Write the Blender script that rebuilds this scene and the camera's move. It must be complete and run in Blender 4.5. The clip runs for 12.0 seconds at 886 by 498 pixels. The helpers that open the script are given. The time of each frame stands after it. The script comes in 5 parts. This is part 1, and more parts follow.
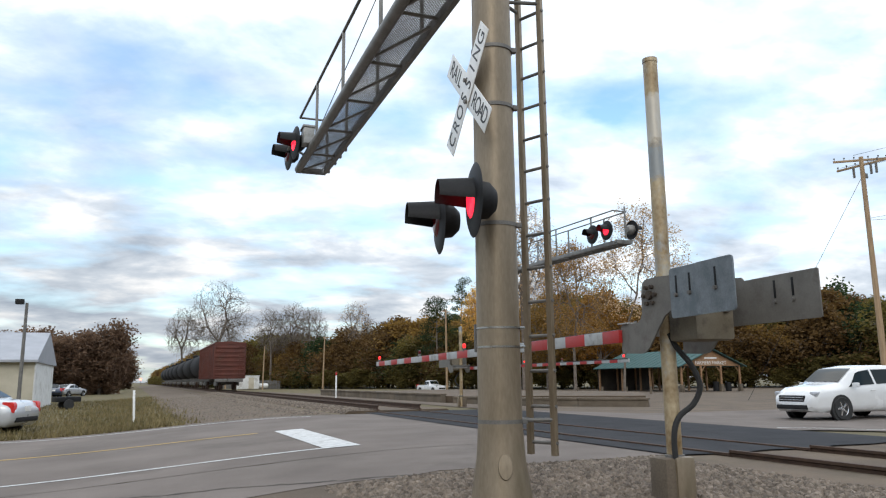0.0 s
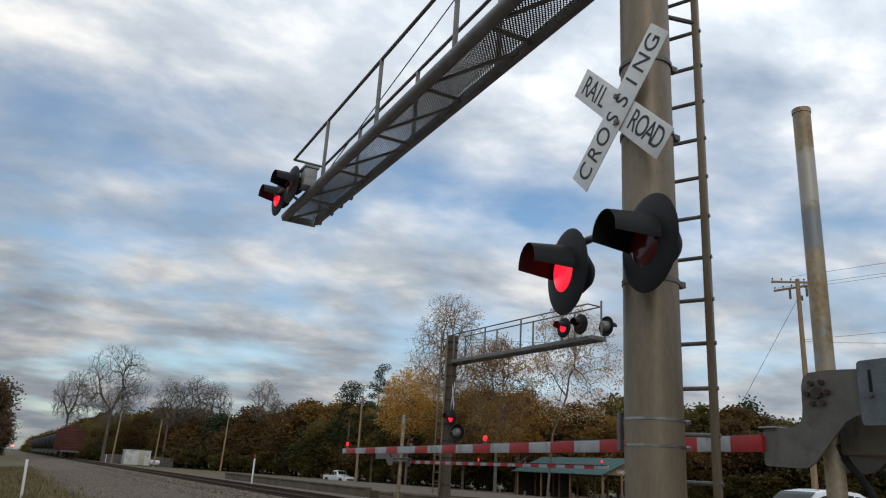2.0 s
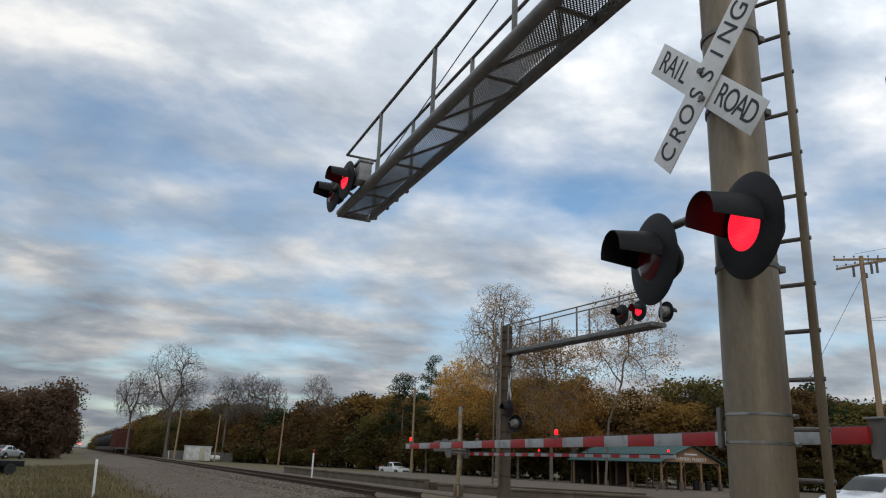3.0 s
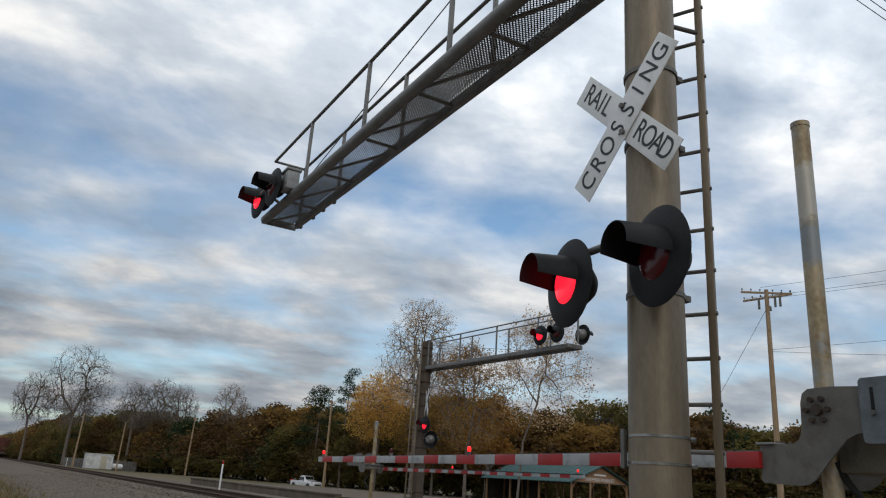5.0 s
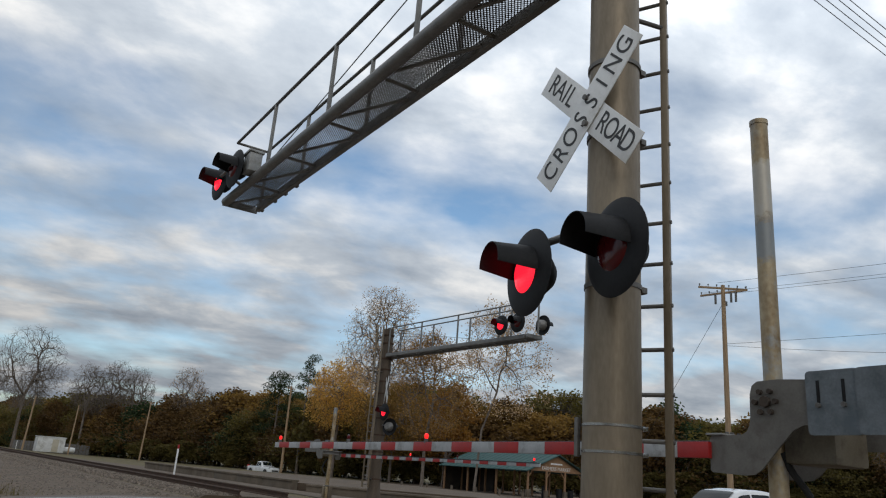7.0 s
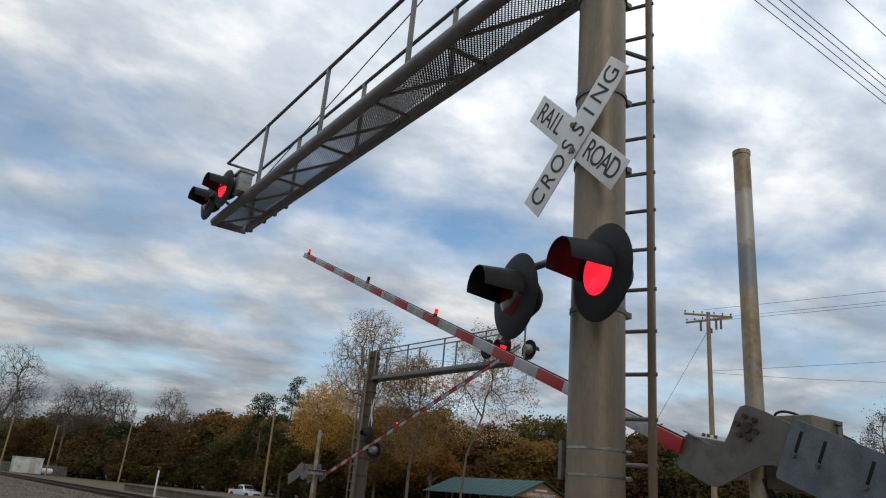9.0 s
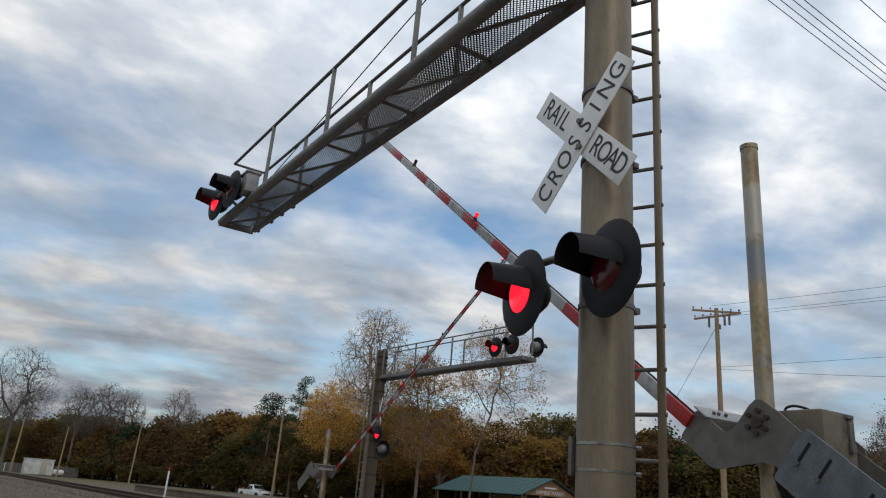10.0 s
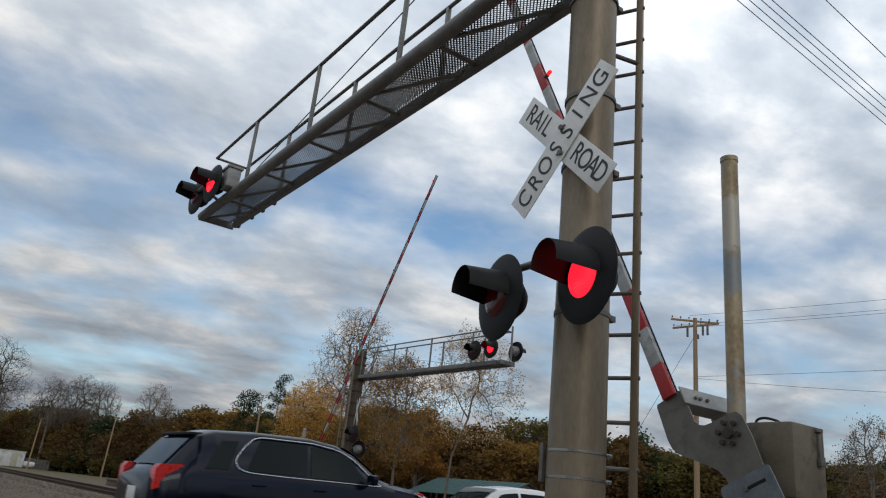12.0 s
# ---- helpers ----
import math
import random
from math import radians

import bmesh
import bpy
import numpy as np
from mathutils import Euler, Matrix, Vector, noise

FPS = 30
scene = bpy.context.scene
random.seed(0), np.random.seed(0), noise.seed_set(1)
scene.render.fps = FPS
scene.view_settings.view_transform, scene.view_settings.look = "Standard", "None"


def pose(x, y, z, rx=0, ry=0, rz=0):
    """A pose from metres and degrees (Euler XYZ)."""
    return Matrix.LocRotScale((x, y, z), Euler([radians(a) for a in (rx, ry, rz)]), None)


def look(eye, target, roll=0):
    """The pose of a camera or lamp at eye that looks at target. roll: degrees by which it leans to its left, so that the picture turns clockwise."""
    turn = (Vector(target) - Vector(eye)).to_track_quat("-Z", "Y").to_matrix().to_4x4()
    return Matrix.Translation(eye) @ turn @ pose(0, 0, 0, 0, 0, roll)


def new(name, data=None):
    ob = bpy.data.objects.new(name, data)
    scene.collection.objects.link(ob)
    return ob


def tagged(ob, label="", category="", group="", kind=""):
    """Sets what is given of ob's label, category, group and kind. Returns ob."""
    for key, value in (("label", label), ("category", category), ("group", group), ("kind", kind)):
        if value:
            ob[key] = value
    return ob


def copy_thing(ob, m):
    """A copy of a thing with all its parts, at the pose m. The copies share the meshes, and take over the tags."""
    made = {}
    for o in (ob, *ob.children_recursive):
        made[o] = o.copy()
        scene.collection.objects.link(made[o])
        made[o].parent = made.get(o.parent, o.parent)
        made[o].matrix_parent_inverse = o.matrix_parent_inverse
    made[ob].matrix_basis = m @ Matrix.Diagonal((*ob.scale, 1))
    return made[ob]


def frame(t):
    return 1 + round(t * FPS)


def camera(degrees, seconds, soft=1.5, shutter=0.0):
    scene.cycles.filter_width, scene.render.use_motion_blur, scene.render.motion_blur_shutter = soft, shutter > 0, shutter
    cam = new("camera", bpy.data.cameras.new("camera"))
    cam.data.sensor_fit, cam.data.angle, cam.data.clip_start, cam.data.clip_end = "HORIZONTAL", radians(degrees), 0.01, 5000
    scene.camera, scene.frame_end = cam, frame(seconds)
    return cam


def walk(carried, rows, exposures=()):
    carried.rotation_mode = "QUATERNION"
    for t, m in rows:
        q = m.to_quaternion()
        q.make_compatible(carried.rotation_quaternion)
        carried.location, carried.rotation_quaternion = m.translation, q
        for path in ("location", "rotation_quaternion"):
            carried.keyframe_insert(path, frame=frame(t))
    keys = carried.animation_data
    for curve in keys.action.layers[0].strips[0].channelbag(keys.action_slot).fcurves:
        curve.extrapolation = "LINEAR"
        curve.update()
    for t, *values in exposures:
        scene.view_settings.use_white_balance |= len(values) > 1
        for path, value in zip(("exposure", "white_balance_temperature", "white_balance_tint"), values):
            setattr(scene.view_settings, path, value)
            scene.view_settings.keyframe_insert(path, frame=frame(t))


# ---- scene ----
cam = camera(62.4, 12.0, 1.15, 0.15)
PATH = [
    (0, (-0.070, 0.664, 1.100), (0.692, 2.480, 1.451), -0.6),
    (0.5, (-0.128, 1.391, 1.138), (0.732, 3.141, 1.581), 0.0),
    (1, (-0.324, 1.985, 1.107), (0.493, 3.718, 1.681), 4.7),
    (1.5, (-0.632, 2.422, 1.133), (0.230, 4.131, 1.714), 3.8),
    (2, (-0.733, 2.858, 1.111), (0.199, 4.525, 1.702), 3.6),
    (2.5, (-0.872, 3.107, 1.136), (0.025, 4.827, 1.623), 4.1),
    (3, (-0.828, 3.141, 1.18), (0.001, 4.873, 1.74), 2.5),
    (5, (-0.835, 3.082, 1.17), (0.162, 4.706, 1.779), 3.9),
    (5.5, (-0.841, 3.076, 1.145), (0.192, 4.686, 1.728), 4.1),
    (6, (-0.821, 3.076, 1.146), (0.227, 4.681, 1.718), 5.0),
    (6.5, (-0.81, 3.083, 1.16), (0.265, 4.661, 1.757), 4.4),
    (7, (-0.804, 3.082, 1.163), (0.28, 4.657, 1.749), 4.5),
    (9, (-0.843, 3.034, 1.14), (0.253, 4.576, 1.789), 5.1),
    (9.5, (-0.828, 3.041, 1.14), (0.238, 4.601, 1.794), 4.8),
    (10, (-0.85, 3.036, 1.128), (0.232, 4.589, 1.772), 4.7),
    (10.5, (-0.831, 3.049, 1.139), (0.254, 4.607, 1.768), 5.4),
    (11, (-0.829, 3.048, 1.137), (0.254, 4.603, 1.779), 5.4),
    (11.5, (-0.836, 3.041, 1.138), (0.259, 4.584, 1.786), 6.0),
    (12, (-0.808, 3.029, 1.141), (0.309, 4.554, 1.794), 6.1),
]
walk(cam, [(t, look(eye, target, roll)) for t, eye, target, roll in PATH],
     [(0, 0.92), (0.5, 0.66), (1, 0.3), (1.5, 0.08), (2, 0.0), (3, -0.03), (5, -0.03), (9, -0.06), (12, -0.1)])


# ---- sky and sun ----
world = bpy.data.worlds.new("sky")
scene.world = world
world.use_nodes = True
wt = world.node_tree
wt.nodes.clear()


def wn(kind, **kw):
    n = wt.nodes.new(kind)
    for k, v in kw.items():
        setattr(n, k, v)
    return n


def build_sky():
    L = wt.links.new
    out = wn("ShaderNodeOutputWorld")
    bg = wn("ShaderNodeBackground")
    bg.inputs["Strength"].default_value = 1.0
    L(bg.outputs[0], out.inputs[0])
    sky = wn("ShaderNodeTexSky", sky_type="NISHITA", sun_disc=False)
    sky.sun_elevation, sky.sun_rotation = radians(30), radians(205)
    dim = wn("ShaderNodeMix", data_type="RGBA", blend_type="MULTIPLY")
    dim.inputs[0].default_value = 1.0
    dim.inputs[7].default_value = (0.112, 0.127, 0.132, 1)
    L(sky.outputs[0], dim.inputs[6])
    co = wn("ShaderNodeTexCoord")
    sep = wn("ShaderNodeSeparateXYZ")
    L(co.outputs["Generated"], sep.inputs[0])
    up = wn("ShaderNodeMath", operation="MAXIMUM")
    up.inputs[1].default_value = 0.0
    L(sep.outputs[2], up.inputs[0])
    den = wn("ShaderNodeMath", operation="ADD")
    den.inputs[1].default_value = 0.2
    L(up.outputs[0], den.inputs[0])
    flat = wn("ShaderNodeCombineXYZ")
    for k in (0, 1):
        d = wn("ShaderNodeMath", operation="DIVIDE")
        L(sep.outputs[k], d.inputs[0])
        L(den.outputs[0], d.inputs[1])
        L(d.outputs[0], flat.inputs[k])
    turn = wn("ShaderNodeMapping")
    turn.inputs["Rotation"].default_value = (0, 0, radians(33))
    turn.inputs["Scale"].default_value = (0.85, 1.05, 1)
    turn.inputs["Location"].default_value = (3.3, 2.1, 0)
    L(flat.outputs[0], turn.inputs[0])
    big = wn("ShaderNodeTexNoise")
    big.inputs["Scale"].default_value, big.inputs["Detail"].default_value = 2.3, 8.0
    big.inputs["Roughness"].default_value, big.inputs["Distortion"].default_value = 0.5, 0.1
    L(turn.outputs[0], big.inputs["Vector"])
    cover = wn("ShaderNodeValToRGB")
    cover.color_ramp.elements[0].position, cover.color_ramp.elements[1].position = 0.37, 0.68
    # the cover is thinnest half way up and closes overhead and towards the horizon
    gap = wn("ShaderNodeValToRGB")
    ge = gap.color_ramp.elements
    ge[0].position, ge[0].color = 0.0, (0.2, 0.2, 0.2, 1)
    ge[1].position, ge[1].color = 1.0, (0.3, 0.3, 0.3, 1)
    for at, v in ((0.17, 0.13), (0.3, 0.045), (0.4, 0.025), (0.46, 0.15), (0.53, 0.32)):
        ge.new(at).color = (v, v, v, 1)
    L(up.outputs[0], gap.inputs[0])
    thick = wn("ShaderNodeMath", operation="ADD")
    L(big.outputs[0], thick.inputs[0])
    L(gap.outputs[0], thick.inputs[1])
    L(thick.outputs[0], cover.inputs[0])
    tone = wn("ShaderNodeTexNoise")
    tone.inputs["Scale"].default_value, tone.inputs["Detail"].default_value = 3.0, 8.0
    tone.inputs["Distortion"].default_value, tone.inputs["Roughness"].default_value = 0.15, 0.56
    L(turn.outputs[0], tone.inputs["Vector"])
    grey = wn("ShaderNodeValToRGB")
    e = grey.color_ramp.elements
    e[0].position, e[0].color = 0.34, (0.385, 0.445, 0.525, 1)
    e[1].position, e[1].color = 0.68, (1.02, 1.01, 0.99, 1)
    m = e.new(0.5)
    m.color = (0.585, 0.64, 0.705, 1)
    L(tone.outputs[0], grey.inputs[0])
    mix = wn("ShaderNodeMix", data_type="RGBA")
    L(cover.outputs[0], mix.inputs[0])
    L(dim.outputs[2], mix.inputs[6])
    # clouds grow brighter towards the zenith
    rise = wn("ShaderNodeMapRange")
    rise.inputs[1].default_value, rise.inputs[2].default_value = 0.0, 0.62
    rise.inputs[3].default_value, rise.inputs[4].default_value = 0.5, 1.34
    L(up.outputs[0], rise.inputs[0])
    # and towards the east, where the cover is thinnest
    east = wn("ShaderNodeVectorMath", operation="DOT_PRODUCT")
    east.inputs[1].default_value = (0.75, 0.25, 0.35)
    L(co.outputs["Generated"], east.inputs[0])
    fade = wn("ShaderNodeMapRange")
    fade.inputs[1].default_value, fade.inputs[2].default_value = 0.35, 0.85
    fade.inputs[3].default_value, fade.inputs[4].default_value = 0.86, 1.14
    L(east.outputs["Value"], fade.inputs[0])
    both = wn("ShaderNodeMath", operation="MULTIPLY")
    L(rise.outputs[0], both.inputs[0])
    L(fade.outputs[0], both.inputs[1])
    lift = wn("ShaderNodeVectorMath", operation="SCALE")
    L(grey.outputs[0], lift.inputs[0])
    L(both.outputs[0], lift.inputs["Scale"])
    L(lift.outputs[0], mix.inputs[7])
    L(mix.outputs[2], bg.inputs["Color"])


SUN_WAY = Vector((math.sin(radians(205)) * math.cos(radians(30)), math.cos(radians(205)) * math.cos(radians(30)), math.sin(radians(30))))
build_sky()
sun = new("sun", bpy.data.lights.new("sun", "SUN"))
sun.data.energy, sun.data.angle, sun.data.color = 0.35, radians(24), (1.0, 0.93, 0.82)
sun.matrix_basis = look(SUN_WAY * 80, (0, 0, 0))

# ---- materials ----


def material(name, a, b, rough=0.7, metal=0.0, scale=6.0, fine=60.0, bump=0.2, spots=None, stretch=(1, 1, 1), coat=0.0, rnd=0.0, gloss=0.5):
    """Two colours mixed by a broad and a fine noise, with relief; spots: a third colour for stains."""
    m = bpy.data.materials.new(name)
    m.use_nodes = True
    t = m.node_tree
    N, L = t.nodes.new, t.links.new
    p = t.nodes["Principled BSDF"]
    p.inputs["Metallic"].default_value = metal
    p.inputs["Coat Weight"].default_value = coat
    p.inputs["Specular IOR Level"].default_value = gloss
    co = N("ShaderNodeTexCoord")
    mp = N("ShaderNodeMapping")
    mp.inputs["Scale"].default_value = stretch
    L(co.outputs["Object"], mp.inputs[0])
    n1, n2 = N("ShaderNodeTexNoise"), N("ShaderNodeTexNoise")
    n1.inputs["Scale"].default_value, n1.inputs["Detail"].default_value = scale, 5
    n2.inputs["Scale"].default_value, n2.inputs["Detail"].default_value = fine, 3
    L(mp.outputs[0], n1.inputs[0])
    L(mp.outputs[0], n2.inputs[0])
    add = N("ShaderNodeMath")
    add.operation = "MULTIPLY_ADD"
    add.inputs[1].default_value = 0.45
    L(n2.outputs[0], add.inputs[0])
    L(n1.outputs[0], add.inputs[2])
    ramp = N("ShaderNodeValToRGB")
    ramp.color_ramp.elements[0].position, ramp.color_ramp.elements[1].position = 0.5, 0.95
    ramp.color_ramp.elements[0].color, ramp.color_ramp.elements[1].color = (*a, 1), (*b, 1)
    L(add.outputs[0], ramp.inputs[0])
    col = ramp.outputs[0]
    if spots:
        n3 = N("ShaderNodeTexNoise")
        n3.inputs["Scale"].default_value, n3.inputs["Detail"].default_value = scale * 0.6, 8
        n3.inputs["Roughness"].default_value = 0.7
        L(mp.outputs[0], n3.inputs[0])
        r3 = N("ShaderNodeValToRGB")
        r3.color_ramp.elements[0].position, r3.color_ramp.elements[1].position = 0.53, 0.66
        L(n3.outputs[0], r3.inputs[0])
        mx = N("ShaderNodeMix")
        mx.data_type = "RGBA"
        L(r3.outputs[0], mx.inputs[0])
        L(col, mx.inputs[6])
        mx.inputs[7].default_value = (*spots, 1)
        col = mx.outputs[2]
    if rnd:
        for node, sock in (("ShaderNodeObjectInfo", "Random"), ("ShaderNodeNewGeometry", "Random Per Island")):
            info = N(node)
            hsv = N("ShaderNodeHueSaturation")
            mr = N("ShaderNodeMapRange")
            mr.inputs[3].default_value, mr.inputs[4].default_value = 1 - rnd, 1 + rnd
            L(info.outputs[sock], mr.inputs[0])
            L(mr.outputs[0], hsv.inputs["Value"])
            L(col, hsv.inputs["Color"])
            col = hsv.outputs[0]
    L(col, p.inputs["Base Color"])
    rr = N("ShaderNodeMapRange")
    rr.inputs[3].default_value, rr.inputs[4].default_value = max(rough - 0.12, 0.02), min(rough + 0.12, 1)
    L(n1.outputs[0], rr.inputs[0])
    L(rr.outputs[0], p.inputs["Roughness"])
    if bump:
        bp = N("ShaderNodeBump")
        bp.inputs["Strength"].default_value, bp.inputs["Distance"].default_value = bump, 0.02
        L(add.outputs[0], bp.inputs["Height"])
        L(bp.outputs[0], p.inputs["Normal"])
    return m


def glow(name, colour, strength):
    m = bpy.data.materials.new(name)
    m.use_nodes = True
    p = m.node_tree.nodes["Principled BSDF"]
    p.inputs["Base Color"].default_value = (*colour, 1)
    p.inputs["Emission Color"].default_value = (*colour, 1)
    p.inputs["Emission Strength"].default_value = strength
    p.inputs["Roughness"].default_value = 0.3
    return m


def glass(name, colour, rough=0.03, ior=1.45):
    m = bpy.data.materials.new(name)
    m.use_nodes = True
    p = m.node_tree.nodes["Principled BSDF"]
    p.inputs["Base Color"].default_value = (*colour, 1)
    p.inputs["Roughness"].default_value = rough
    p.inputs["IOR"].default_value = ior
    p.inputs["Coat Weight"].default_value = 0.0
    return m


STEEL = material("mast_galvanised", (0.168, 0.13, 0.086), (0.275, 0.22, 0.155), 0.45, 0.35, 1.6, 30, 0.02, (0.15, 0.118, 0.075), (1.6, 1.6, 0.45))
GALV = material("galvanised_plate", (0.115, 0.135, 0.15), (0.2, 0.225, 0.245), 0.5, 0.35, 9, 60, 0.05, (0.12, 0.145, 0.165))
ALU = material("weathered_aluminium", (0.15, 0.145, 0.137), (0.25, 0.243, 0.23), 0.5, 0.35, 5, 50, 0.05)
BRIGHT = material("bright_steel_strap", (0.3, 0.29, 0.27), (0.42, 0.41, 0.39), 0.25, 0.9, 6, 50, 0.0)
DARKSTEEL = material("dark_weathered_steel", (0.10, 0.095, 0.09), (0.2, 0.19, 0.175), 0.6, 0.3, 6, 60, 0.08)
BLACK = material("black_paint", (0.008, 0.008, 0.009), (0.018, 0.018, 0.019), 0.58, 0, 5, 40, 0.03, None, (1, 1, 1), 0, 0, 0.25)
RUBBER = material("black_rubber", (0.012, 0.012, 0.012), (0.03, 0.03, 0.03), 0.8, 0, 8, 60, 0.1)
POSTSTEEL = material("rust_streaked_pipe", (0.2, 0.125, 0.05), (0.5, 0.41, 0.27), 0.5, 0.25, 4.0, 30, 0.06, (0.34, 0.37, 0.38), (1, 1, 0.7))
RUSTMAST = material("rusty_brown_mast", (0.068, 0.05, 0.034), (0.125, 0.093, 0.066), 0.7, 0.2, 2, 30, 0.05, (0.07, 0.045, 0.03), (2, 2, 0.6))
SADDLE = material("pale_bolted_steel", (0.25, 0.25, 0.245), (0.38, 0.38, 0.37), 0.5, 0.3, 8, 50, 0.04, (0.2, 0.19, 0.17))
GREYPAINT = material("grey_gate_paint", (0.12, 0.112, 0.1), (0.175, 0.165, 0.148), 0.6, 0.1, 7, 60, 0.04, (0.115, 0.103, 0.09))
BEIGE = material("beige_box_paint", (0.13, 0.11, 0.078), (0.19, 0.165, 0.122), 0.65, 0, 5, 50, 0.05, (0.08, 0.065, 0.047))
SIGNWHITE = material("white_sign_sheeting", (0.74, 0.74, 0.73), (0.82, 0.82, 0.81), 0.45, 0, 4, 50, 0.02, (0.66, 0.65, 0.62))
SIGNBLACK = material("black_lettering", (0.015, 0.015, 0.015), (0.03, 0.03, 0.03), 0.5, 0, 8, 40, 0)
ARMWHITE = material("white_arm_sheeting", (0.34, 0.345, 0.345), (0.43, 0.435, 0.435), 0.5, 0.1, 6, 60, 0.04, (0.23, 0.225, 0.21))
ARMRED = material("red_arm_sheeting", (0.33, 0.012, 0.012), (0.42, 0.022, 0.02), 0.4, 0, 6, 60, 0.03, (0.33, 0.03, 0.03))
LENS = glass("unlit_red_lens", (0.09, 0.006, 0.008), 0.15)
LIT = glow("lit_red_lens", (1.0, 0.014, 0.036), 1.35)
def ribbed(mat):
    """A square pattern of ribs in a lit lens."""
    t = mat.node_tree
    co = t.nodes.new("ShaderNodeTexCoord")
    last = None
    for axis in ("Y", "Z"):
        w = t.nodes.new("ShaderNodeTexWave")
        w.bands_direction = axis
        w.inputs["Scale"].default_value = 14.0
        t.links.new(co.outputs["Object"], w.inputs[0])
        mr = t.nodes.new("ShaderNodeMapRange")
        mr.inputs[3].default_value, mr.inputs[4].default_value = 0.85, 1.12
        t.links.new(w.outputs["Fac"], mr.inputs[0])
        if last:
            mul = t.nodes.new("ShaderNodeMath")
            mul.operation = "MULTIPLY"
            t.links.new(last.outputs[0], mul.inputs[0])
            t.links.new(mr.outputs[0], mul.inputs[1])
            last = mul
        else:
            last = mr
    power = t.nodes.new("ShaderNodeMath")
    power.operation = "MULTIPLY"
    power.inputs[1].default_value = 1.35
    t.links.new(last.outputs[0], power.inputs[0])
    t.links.new(power.outputs[0], t.nodes["Principled BSDF"].inputs["Emission Strength"])


ribbed(LIT)
TINYLIT = glow("lit_gate_light", (1.0, 0.015, 0.015), 1.3)
ASPHALT = material("worn_asphalt", (0.128, 0.108, 0.095), (0.195, 0.167, 0.149), 0.94, 0, 0.6, 90, 0.25, (0.125, 0.108, 0.095), (1, 1, 1), 0, 0, 0.15)
NEWASPHALT = material("dark_new_asphalt", (0.024, 0.025, 0.028), (0.046, 0.046, 0.05), 0.95, 0, 1.2, 90, 0.25, None, (1, 1, 1), 0, 0, 0.12)
PAINTWHITE = material("worn_white_road_paint", (0.42, 0.42, 0.41), (0.62, 0.62, 0.61), 0.7, 0, 6, 70, 0.1, (0.32, 0.31, 0.3))
PAINTYELLOW = material("worn_yellow_road_paint", (0.36, 0.22, 0.05), (0.48, 0.32, 0.09), 0.7, 0, 5, 70, 0.1, (0.22, 0.17, 0.1))
GRASS = material("dry_autumn_grass", (0.06, 0.05, 0.016), (0.145, 0.108, 0.045), 0.95, 0, 0.5, 18, 0.6, (0.075, 0.08, 0.022))
DIRT = material("gravel_dirt", (0.068, 0.047, 0.03), (0.14, 0.102, 0.068), 0.95, 0, 0.8, 70, 0.5, (0.088, 0.066, 0.042))
BALLAST = material("ballast_stone", (0.09, 0.068, 0.05), (0.215, 0.175, 0.14), 0.9, 0, 9, 50, 0.4, None, (1, 1, 1), 0, 0.35)
RUST = material("rusty_rail", (0.045, 0.026, 0.017), (0.09, 0.052, 0.034), 0.8, 0.3, 6, 60, 0.2)
TIE = material("creosoted_tie", (0.035, 0.026, 0.02), (0.08, 0.062, 0.048), 0.9, 0, 5, 60, 0.3)
CONCRETE = material("weathered_concrete", (0.08, 0.06, 0.04), (0.165, 0.13, 0.095), 0.85, 0, 1.5, 50, 0.2, (0.11, 0.092, 0.07))
WOODPOLE = material("weathered_pole_wood", (0.25, 0.165, 0.095), (0.4, 0.28, 0.17), 0.85, 0, 4, 40, 0.2, None, (4, 4, 0.4))
BARK = material("grey_bark", (0.1, 0.078, 0.062), (0.2, 0.165, 0.135), 0.95, 0, 3, 30, 0.3)


def patched(mat, bands):
    """Worn patches round a pipe: each band is (low, high, colour, cover), with ragged edges."""
    t = mat.node_tree
    N, L = t.nodes.new, t.links.new
    p = t.nodes["Principled BSDF"]
    co, sep = N("ShaderNodeTexCoord"), N("ShaderNodeSeparateXYZ")
    L(co.outputs["Object"], sep.inputs[0])
    col = p.inputs["Base Color"].links[0].from_socket
    for lo, hi, colour, cover in bands:
        ns = N("ShaderNodeTexNoise")
        ns.inputs["Scale"].default_value, ns.inputs["Detail"].default_value, ns.inputs["Roughness"].default_value = 9.0, 6.0, 0.65
        L(co.outputs["Object"], ns.inputs[0])
        wob = N("ShaderNodeMath")
        wob.operation = "MULTIPLY_ADD"
        wob.inputs[1].default_value = 0.3
        L(ns.outputs[0], wob.inputs[0])
        L(sep.outputs[2], wob.inputs[2])
        masks = []
        for edge, a, b in ((lo, 0.0, cover), (hi, 1.0, 0.0)):
            mr = N("ShaderNodeMapRange")
            mr.inputs[1].default_value, mr.inputs[2].default_value = edge + 0.12, edge + 0.18
            mr.inputs[3].default_value, mr.inputs[4].default_value = a, b
            L(wob.outputs[0], mr.inputs[0])
            masks.append(mr)
        mul = N("ShaderNodeMath")
        mul.operation = "MULTIPLY"
        L(masks[0].outputs[0], mul.inputs[0])
        L(masks[1].outputs[0], mul.inputs[1])
        mx = N("ShaderNodeMix")
        mx.data_type = "RGBA"
        L(mul.outputs[0], mx.inputs[0])
        L(col, mx.inputs[6])
        mx.inputs[7].default_value = (*colour, 1)
        col = mx.outputs[2]
    L(col, p.inputs["Base Color"])


